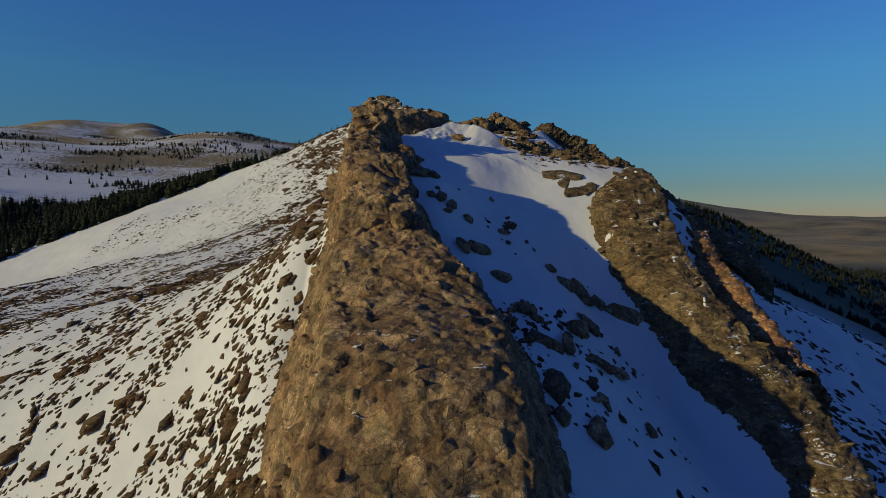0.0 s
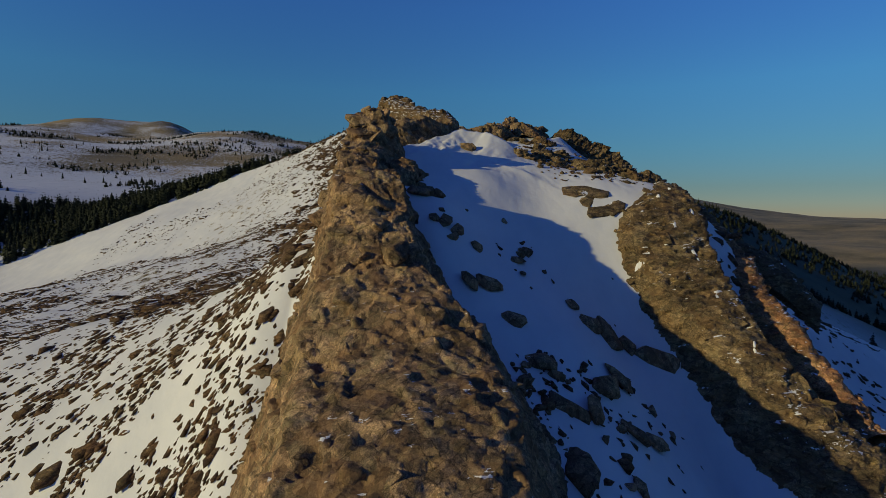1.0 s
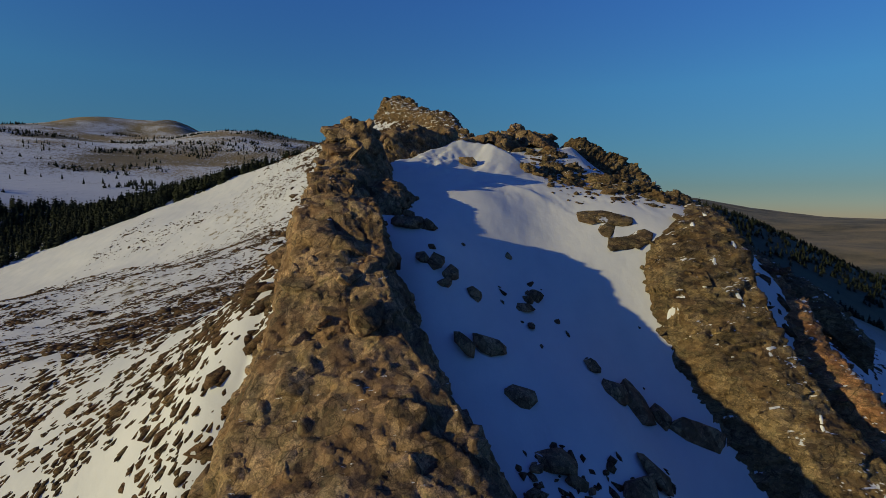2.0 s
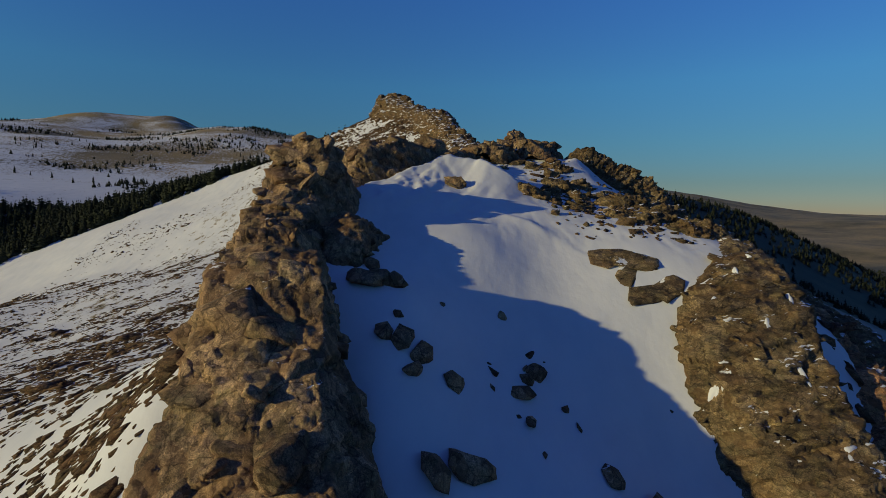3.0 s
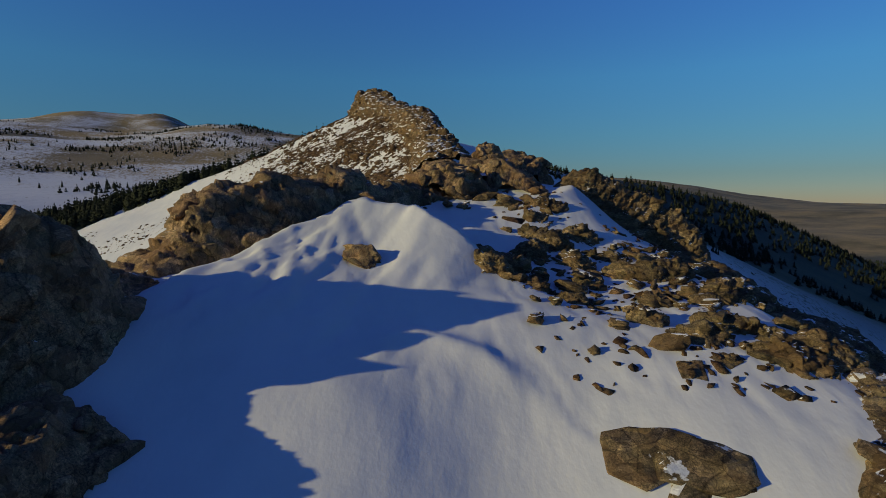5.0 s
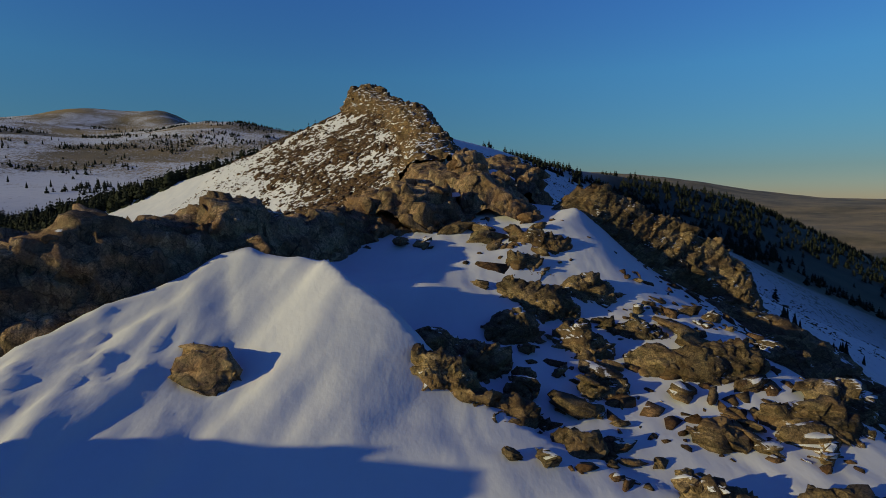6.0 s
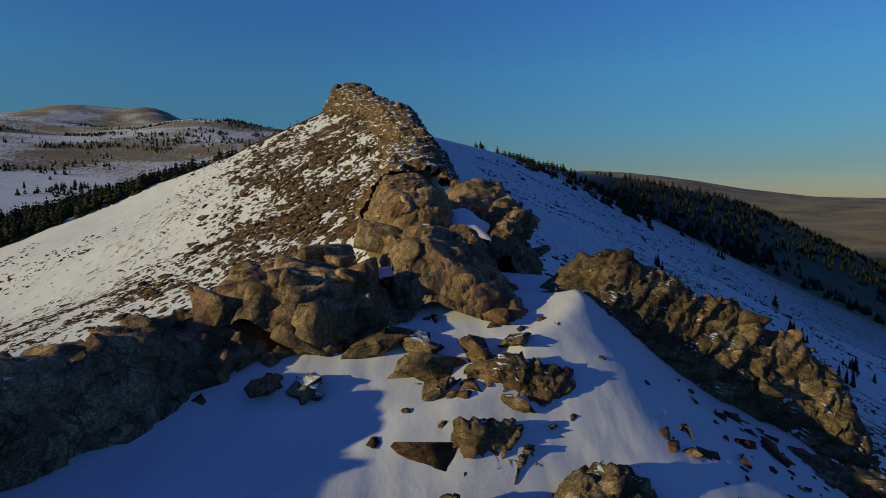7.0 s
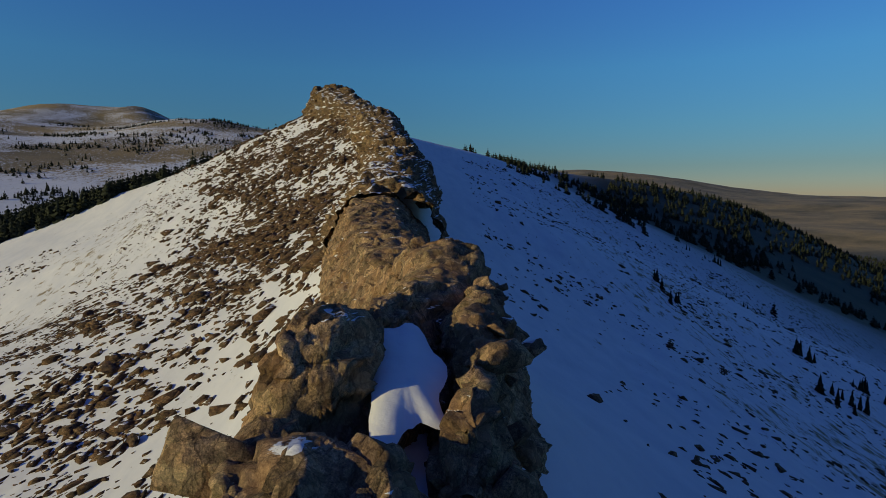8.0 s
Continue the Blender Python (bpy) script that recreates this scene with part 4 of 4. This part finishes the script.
for n, (x, y, long_, wide, turn) in enumerate(((14.7, 64.5, 1.1, 0.7, 20), (17.2, 64.3, 1.4, 0.9, 10),
                                               (-2.9, 39.0, 1.3, 0.8, 20), (-5.6, 46.4, 1.2, 0.7, 80)  )):
    snow_patch(x, y, long_, wide, turn, n, 0.16, 0.05)
snow_patch(5.4, 62.3, 3.4, 1.6, 10, 31, 0.12, 0.12)
snow_patch(4.4, 61.0, 2.6, 1.5, 40, 32, 0.12, 0.12)
snow_patch(3.2, 61.8, 2.0, 0.9, 20, 34, 0.2, 0.15)
for n, (x, y, long_) in enumerate(((13.2, 43.5, 0.7), (14.6, 41.4, 0.6), (15.8, 42.6, 0.5), (13.0, 40.0, 0.5), (14.8, 39.0, 0.7), (15.6, 37.9, 0.6), (12.4, 37.8, 0.9), (16.4, 40.2, 0.5), (13.9, 38.0, 0.4), (16.2, 35.8, 0.6), (17.2, 33.4, 0.7))):
    snow_patch(x, y, long_, long_ * 0.45, 25 + 50 * (n % 3), 40 + n, 0.10, -0.03)
snow_patch(8.6, 68.2, 4.6, 1.9, 100, 21, 0.16, 0.0, (12.5, -0.16, 0.22))


# ---------------------------------------------------------------- loose rocks
def clumps(x, y, size, seed, lo, hi):
    return step(lo, hi, rough_noise(flat3(x, y), size, 3, seed))


def lay_boulders(rng, x, y, size, meshes, label, group, sunk=0.12, flat=1.0, beds=None, loose=0.18):
    gx, gy = slope_at(x, y)
    z = height(x, y)
    for i in range(len(x)):
        b = tagged(new("boulder", meshes[rng.integers(len(meshes))]), label, "boulder", group)
        up = Vector((-gx[i], -gy[i], 1)).normalized().to_track_quat("Z", "Y")
        spin = Euler((rng.normal(0, loose), rng.normal(0, loose), rng.uniform(0, 6.28) if not beds else beds[2] + rng.integers(0, 2) * 3.14 + rng.normal(0, 0.5))).to_quaternion()
        if beds:
            up = Euler((beds[0], beds[1], 0)).to_quaternion()
        b.matrix_basis = Matrix.LocRotScale((x[i], y[i], z[i] + size[i] * (0.18 * flat - sunk)), up @ spin,
                                            Vector((size[i] * rng.uniform(0.9, 1.5), size[i] * rng.uniform(0.7, 1.1), size[i] * flat * rng.uniform(0.6, 1.0))))


rng = np.random.default_rng(7)
TALUS_BLOCKS = [tri_mesh("talus_block", *rock_shape(120 + i, 13, (1, 0.8, 0.62), 0.6, 2, 0.02, (0.5, 0.4, 0.3)), TALUS) for i in range(10)]
# slabs strewn over the right half of the snow bowl
x, y = strew(rng, 36, (7.0, 18.5), (46.5, 60.0), lambda x, y: (0.15 + clumps(x, y, 3.2, 71, -0.1, 0.4)) * step(6.8, 9.5, x + 0.10 * (y - 50)) * (1 - 0.8 * step(12, 14, x) * step(54, 56, y)))
lay_boulders(rng, x, y, 0.6 * np.exp(np.clip(rng.normal(0, 0.4, len(x)), -1, 0.7)), BEDS + ANGULAR, "small slab of layered brown rock lying on snow", "slabs in the snow bowl", beds=(0.14, 0.12, 0.2))
for cx, cy, rx, ry, count, size, kinds in ((7.0, 52.0, 0.8, 0.4, 5, 2.1, STACKS), (7.4, 50.5, 1.0, 0.3, 8, 1.5, BEDS), (8.3, 51.5, 0.5, 0.4, 5, 1.2, STACKS), (10.0, 53.1, 0.7, 0.4, 6, 1.2, STACKS),
                                           (12.2, 53.3, 0.9, 0.7, 7, 1.9, BEDS), (13.4, 51.6, 0.6, 0.4, 5, 1.2, BEDS), (15.8, 51.2, 1.3, 0.8, 10, 1.8, BEDS), (13.9, 49.2, 1.3, 0.4, 9, 1.6, BEDS),
                                           (9.3, 50.8, 0.4, 0.7, 8, 0.85, STACKS), (10.8, 49.8, 0.5, 0.6, 7, 0.9, STACKS), (8.2, 48.5, 0.5, 0.4, 6, 0.9, STACKS), (9.5, 56.7, 0.9, 1.3, 20, 0.95, STACKS),
                                           (10.0, 58.5, 0.9, 0.4, 7, 1.1, BEDS), (12.2, 55.6, 0.9, 0.4, 5, 1.1, BEDS), (16.3, 54.4, 1.1, 1.0, 10, 1.4, BEDS), (17.6, 48.4, 0.9, 1.4, 8, 1.5, BEDS), (11.4, 58.0, 0.8, 0.4, 5, 0.8, BEDS),
                                           (8.3, 47.6, 0.6, 0.4, 7, 0.85, STACKS), (9.4, 46.6, 0.5, 0.4, 7, 0.9, STACKS), (10.9, 45.9, 0.4, 0.4, 4, 1.2, STACKS), (12.5, 46.0, 0.8, 0.3, 7, 1.4, BEDS), (14.2, 46.7, 0.7, 0.4, 6, 1.5, BEDS)):
    count = max(2, count // 3)
    lay_boulders(rng, rng.normal(cx, rx * 1.2, count), rng.normal(cy, ry * 1.2, count), 0.42 * size * np.exp(np.clip(rng.normal(-0.1, 0.35, count), -0.8, 0.4)), kinds + ANGULAR[:6],
                 "broken block of layered brown rock rising from snow", "outcrops in the snow bowl", sunk=0.06, flat=1.2, beds=(0.12, 0.1, 0.15), loose=0.32)
# rocks in the shaded gully
spots = np.array([(8.0, 33.6, 1.6), (9.2, 34.2, 1.5), (7.2, 34.6, 1.0), (10.6, 34.4, 1.2), (12.0, 34.2, 1.8), (14.9, 32.8, 0.8), (4.1, 35.9, 1.0), (4.9, 37.1, 1.0), (4.4, 36.6, 0.6), (3.6, 38.8, 0.45), (5.9, 36.3, 0.35), (1.1, 37.5, 0.25),
                  (4.4, 35.0, 0.5), (-2.2, 36.8, 1.4), (-0.9, 36.9, 1.3), (-1.6, 37.0, 1.2), (-1.9, 37.9, 0.8), (-0.2, 34.6, 1.0), (0.5, 34.4, 0.9), (-0.8, 34.7, 0.8), (1.6, 34.4, 0.7), (-0.4, 35.5, 0.45), (0.2, 33.8, 0.8), (5.2, 23.5, 1.6), (5.4, 26.0, 1.3),
                  (4.4, 28.0, 1.4), (3.4, 30.2, 1.3), (6.4, 26.5, 1.3), (7.6, 28.4, 1.4), (8.6, 30.0, 1.5), (9.6, 27.5, 1.0), (7.0, 22.4, 1.3), (2.2, 32.0, 1.2), (1.2, 31.4, 1.4)])
lay_boulders(rng, spots[:, 0], spots[:, 1], spots[:, 2], BLOCKS, "dark angular boulder half sunk in snow", "gully boulders", flat=0.8)
x, y = strew(rng, 26, (0.5, 12.5), (18, 38), lambda x, y: clumps(x, y, 4.0, 73, -0.1, 0.5) * (1 - 0.9 * step(30, 33, y)) * (1 - 0.7 * step(5.5, 9, x - 0.4 * (y - 25))))
lay_boulders(rng, x, y, 0.5 * np.exp(np.clip(rng.normal(0, 0.5, len(x)), -1, 0.8)), BLOCKS, "small dark stone on shaded snow", "gully stones")
# outcrops that break through the snow bowl
for bx, by, long_, wide, high, turn in ((9.3, 42.9, 2.2, 1.5, 1.1, 25), (10.4, 42.6, 2.2, 1.6, 1.2, -15), (9.9, 41.9, 1.8, 1.0, 0.9, 60), (10.4, 40.9, 2.0, 1.2, 1.0, 10), (11.5, 41.2, 1.8, 1.3, 1.0, 35), (12.2, 40.0, 1.2, 0.7, 0.7, 0),
                                        (11.2, 45.2, 1.2, 0.8, 0.6, 60), (12.4, 45.8, 1.0, 0.7, 0.5, 10)):
    e = 0.5
    up = Vector((height_at(bx - e, by) - height_at(bx + e, by), height_at(bx, by - e) - height_at(bx, by + e), 2 * e)).normalized().to_track_quat("Z", "Y")
    b = tagged(new("boulder", SLABS[int(bx * 7) % len(SLABS)]), "brown rock breaking through smooth snow", "boulder", "rocks in the snow bowl")
    b.matrix_basis = Matrix.LocRotScale((bx, by, height_at(bx, by) - 0.03), up @ Euler((0, 0, radians(turn))).to_quaternion(), Vector((long_, wide * 1.25, high * 0.65)))
gx, gy = slope_at(np.array([1.4]), np.array([49.6]))
b = tagged(new("boulder", tri_mesh("dome_boulder", *rock_shape(411, 16, (1, 1, 1), 0.45, 5, 0.10), ROCK)), "dark brown boulder frozen into a snow dome", "boulder")
b.matrix_basis = Matrix.LocRotScale((1.35, 49.5, height_at(1.35, 49.5) + 0.02), Vector((-gx[0], -gy[0], 1)).to_track_quat("Z", "Y") @ Euler((0.1, 0.15, 0.9)).to_quaternion(), Vector((1.3, 1.75, 1.1)))
ends = np.array([(4.2, 58.4, 0.9), (5.0, 58.5, 0.7), (6.3, 60.0, 1.1), (7.2, 60.2, 1.1), (5.6, 60.3, 0.9), (8.6, 60.0, 1.1), (9.6, 60.2, 0.8), (9.0, 59.5, 0.6)])
lay_boulders(rng, ends[:, 0], ends[:, 1], ends[:, 2], STACKS, "large brown rock at the rim of the snow bowl", "rim rocks", sunk=0.1)
# boulders on the slope below the fin
x, y = strew(rng, 28, (-30, -8.5), (20, 56), lambda x, y: clumps(x, y, 7.0, 75, -0.1, 0.5))
lay_boulders(rng, x, y, 0.6 * np.exp(rng.normal(0, 0.4, len(x))), TALUS_BLOCKS, "brown boulder on a sunlit snow slope", "boulders below the fin")


def spine_x(y):
    return glide(y, SPINE_Y, SPINE_X)


def talus(count, x_range, y_range, chance, mean, spread_, shapes, label, seed, grain=None):
    r = np.random.default_rng(seed)
    x, y = strew(r, count, x_range, y_range, chance)
    size = mean * np.exp(r.normal(0, spread_, len(x)))
    gx, gy = slope_at(x, y)
    joined("talus", shapes, on_ground(x, y, size, 0.05), size * r.uniform(0.8, 1.3, len(x)), r.uniform(0, 6.28, len(x)) if grain is None else r.normal(grain, 0.35, len(x)), TALUS, label, "loose rocks", list(zip(gx * 0.5, gy * 0.5)))


def streaks(x, y, size, seed, lo, hi):
    """Clumps drawn out along the slope."""
    return clumps((x * 0.8 - y * 0.6), (x * 0.6 + y * 0.8) * 0.4, size, seed, lo, hi)


talus(7500, (-60, -7.5), (14, 90), lambda x, y: 0.03 + streaks(x, y, 2.4, 77, 0.1, 0.32) * (0.35 + streaks(x, y, 11.0, 78, -0.2, 0.3)), 0.31, 0.5, LONG_STONES, "long brown stones strewn over a snow slope", 21, 0.95)
talus(2500, (-32, -7.5), (8, 42), lambda x, y: 0.04 + streaks(x, y, 2.0, 76, 0.08, 0.3), 0.31, 0.45, LONG_STONES, "clustered dark stones on a windblown snow slope", 20, 0.95)
talus(1100, (-14, -6.8), (12, 60), lambda x, y: clumps(x, y, 2.5, 87, -0.1, 0.35) * (0.25 + 0.75 * step(-12.5, -9, x)), 0.42, 0.5, STONES, "dark broken stones at the foot of a rock fin", 28, 0.9)
talus(22000, (-115, -12), (30, 150), lambda x, y: 0.12 + streaks(x, y, 6.0, 89, 0.0, 0.3), 0.42, 0.45, LONG_STONES, "bands of brown stones across a snow slope", 29, 0.95)
talus(420, (5.5, 19.5), (44.5, 62), lambda x, y: (0.1 + clumps(x, y, 3.2, 71, -0.2, 0.3)) * step(6.2, 9, x), 0.32, 0.45, STONES, "small brown stones between slabs on snow", 25)
talus(260, (0.5, 13), (17, 38), lambda x, y: clumps(x, y, 4.0, 73, -0.1, 0.5) * (1 - 0.7 * step(5.5, 9, x - 0.4 * (y - 25))) * (1 - 0.95 * step(30, 33, y)), 0.34, 0.45, STONES, "small dark stones on shaded snow", 26)
talus(1500, (18, 52), (18, 64), lambda x, y: (0.2 + clumps(x, y, 5.0, 85, -0.2, 0.4)) * (1 - 0.6 * step(30, 50, x)), 0.5, 0.5, STONES, "brown stones on a snowy flank below the rib", 27)
talus(15500, (-80, 8), (66, 240), lambda x, y: (1 - step(26, 50, spine_x(y) - x)) * (x < spine_x(y) - 1) * (0.22 + clumps(x, y, 6.0, 79, -0.2, 0.3)) * (0.33 + 0.67 * step(80, 150, y)), 0.82, 0.5, STONES, "brown talus stones with snow between them", 22)
talus(3500, (-130, -20), (60, 260), lambda x, y: clumps(x, y * 0.35, 12.0, 81, 0.05, 0.5) * 0.8, 0.55, 0.4, CHIPS, "scattered stones on a wide snow slope", 23)
talus(6500, (12, 170), (24, 300), lambda x, y: (0.06 + clumps(x * 0.55, y, 9.0, 83, 0.0, 0.4)) * (x > spine_x(y) + 5) * (x > 19 - 0.2 * (y > 62) * x), 0.62, 0.5, STONES, "dark stones on a shaded snow slope", 24)


# ---------------------------------------------------------------- trees
def spruce_crown(seed, layers=11, arms=8, wide=1.0):
    """A ragged spruce 1 m tall: whorls of drooping boughs."""
    r = np.random.default_rng(seed)
    V, F = [], []
    for k in range(layers):
        t = k / (layers - 1)
        z = 0.10 + 0.82 * t
        reach = (0.21 * (1 - t) ** 0.85 + 0.02) * r.uniform(0.75, 1.15)
        for a in range(arms):
            if r.random() < 0.12:
                continue
            th = 6.283 * (a + r.uniform(-0.4, 0.4)) / arms + k * 0.7
            L = reach * r.uniform(0.6, 1.2)
            c, sn = math.cos(th), math.sin(th)
            w = L * 0.5
            b = len(V)
            dz = -L * r.uniform(0.8, 1.3)
            V += [(0, 0, z + 0.05), (c * L * 0.6 - sn * w, sn * L * 0.6 + c * w, z + dz * 0.5), (c * L, sn * L, z + dz), (c * L * 0.6 + sn * w, sn * L * 0.6 - c * w, z + dz * 0.5), (c * L * 0.55, sn * L * 0.55, z - 0.05 + dz)]
            F += [(b, b + 1, b + 2), (b, b + 2, b + 3), (b + 1, b + 4, b + 2), (b + 2, b + 4, b + 3)]
    b = len(V)
    V += [(0.012, 0, 0.9), (-0.006, 0.01, 0.9), (-0.006, -0.01, 0.9), (0, 0, 1.0)]
    F += [(b, b + 1, b + 3), (b + 1, b + 2, b + 3), (b + 2, b, b + 3)]
    return np.array(V) * np.array((wide, wide, 1.0)), np.array(F)


def trunk_shape():
    V, F = [], []
    for k, (z, rad) in enumerate(((-0.06, 0.03), (0.05, 0.022), (0.5, 0.014), (0.95, 0.003))):
        V += [(rad * math.cos(i * 1.0472), rad * math.sin(i * 1.0472), z) for i in range(6)]
        if k:
            for i in range(6):
                a, b = (k - 1) * 6 + i, (k - 1) * 6 + (i + 1) % 6
                F += [(a, b, b + 6), (a, b + 6, a + 6)]
    return np.array(V), np.array(F)


CROWNS = [spruce_crown(200 + i) for i in range(5)]
SMALL_CROWNS = [spruce_crown(220 + i, 6, 7, 1.7) for i in range(5)]
CROWN_MESHES = [tri_mesh("crown", v, f, NEEDLES) for v, f in CROWNS]
TRUNK_MESH = tri_mesh("trunk", *trunk_shape(), BARK)


def plant_trees(rng, x, y, tall, label, group):
    z = height(x, y)
    for i in range(len(x)):
        t = tagged(new("spruce_tree"), label, "tree", group)
        h = tall[i]
        wide = h * rng.uniform(0.75, 1.2)
        t.matrix_basis = Matrix.LocRotScale((x[i], y[i], z[i]), Euler((0, 0, rng.uniform(0, 6.28))), Vector((wide, wide, h)))
        for nm, me in (("trunk", TRUNK_MESH), ("crown", CROWN_MESHES[rng.integers(len(CROWN_MESHES))])):
            part_ob = new(nm, me)
            part_ob.parent = t


def fan(rng, count, az_range, r_range, chance):
    az = rng.uniform(*az_range, count * 8)
    rr = np.sqrt(rng.uniform(r_range[0] ** 2, r_range[1] ** 2, count * 8))
    x, y = rr * np.sin(az), 20 + rr * np.cos(az)
    keep = rng.random(count * 8) < chance(x, y)
    return x[keep][:count], y[keep][:count]


rng = np.random.default_rng(11)
x, y = fan(rng, 110, (-0.85, -0.3), (222, 250), lambda x, y: 0.4 + clumps(x, y, 20, 91, -0.2, 0.3))
plant_trees(rng, x, y, rng.uniform(3.0, 5.5, len(x)), "dark green spruce in a row beyond a snow slope", "spruces beyond the slope")
x, y = fan(rng, 120, (-0.8, -0.2), (290, 620), lambda x, y: clumps(x, y, 45, 93, 0.12, 0.4))
plant_trees(rng, x, y, rng.uniform(2.5, 5.0, len(x)), "low spruce standing on a snowfield", "spruces on the snowfield")
tx, ty = [], []
for cx, cy, rx, ry, n in ((158, 416, 26, 9, 26), (92, 173, 5, 4, 8), (86, 152, 6, 4, 9), (106, 172, 7, 4, 8), (120, 250, 5, 4, 5), (135, 300, 8, 5, 7), (60, 175, 3, 8, 6)):
    tx += list(rng.normal(cx, rx * 0.5, n))
    ty += list(rng.normal(cy, ry * 0.5, n))
x, y = np.array(tx), np.array(ty)
plant_trees(rng, x, y, rng.uniform(1.8, 4.2, len(x)), "dark spruce on a shaded snow slope", "spruces on the shaded slope")


def wood(count, az_range, r_range, chance, low, high, label, seed):
    r = np.random.default_rng(seed)
    x, y = fan(r, count, az_range, r_range, chance)
    tall = r.uniform(low, high, len(x))
    joined("woodland", SMALL_CROWNS, np.stack([x, y, height(x, y) - 0.4], axis=1), tall, r.uniform(0, 6.28, len(x)), NEEDLES, label, "forest")


wood(2600, (-0.9, -0.2), (218, 275), lambda x, y: 0.3 + clumps(x, y, 20, 91, -0.2, 0.3), 3.2, 6.5, "dark spruce wood beyond a snow slope", 31)
wood(2600, (-0.9, -0.1), (290, 1000), lambda x, y: 0.01 + clumps(x * 0.6, y, 32, 93, 0.26, 0.36), 1.8, 4.6, "spruce clumps on a distant snowfield", 32)
wood(700, (0.06, 0.36), (290, 520), lambda x, y: clumps(x, y, 30, 97, -0.2, 0.2), 3, 6.5, "spruce wood along a shaded shoulder", 33)
wood(7000, (0.3, 1.1), (230, 1300), lambda x, y: 0.01 + step(300, 420, np.hypot(x, y - 20)) * clumps(x, y, 110, 99, -0.4, 0.1), 4, 8, "dark conifer forest filling a shaded valley", 34)
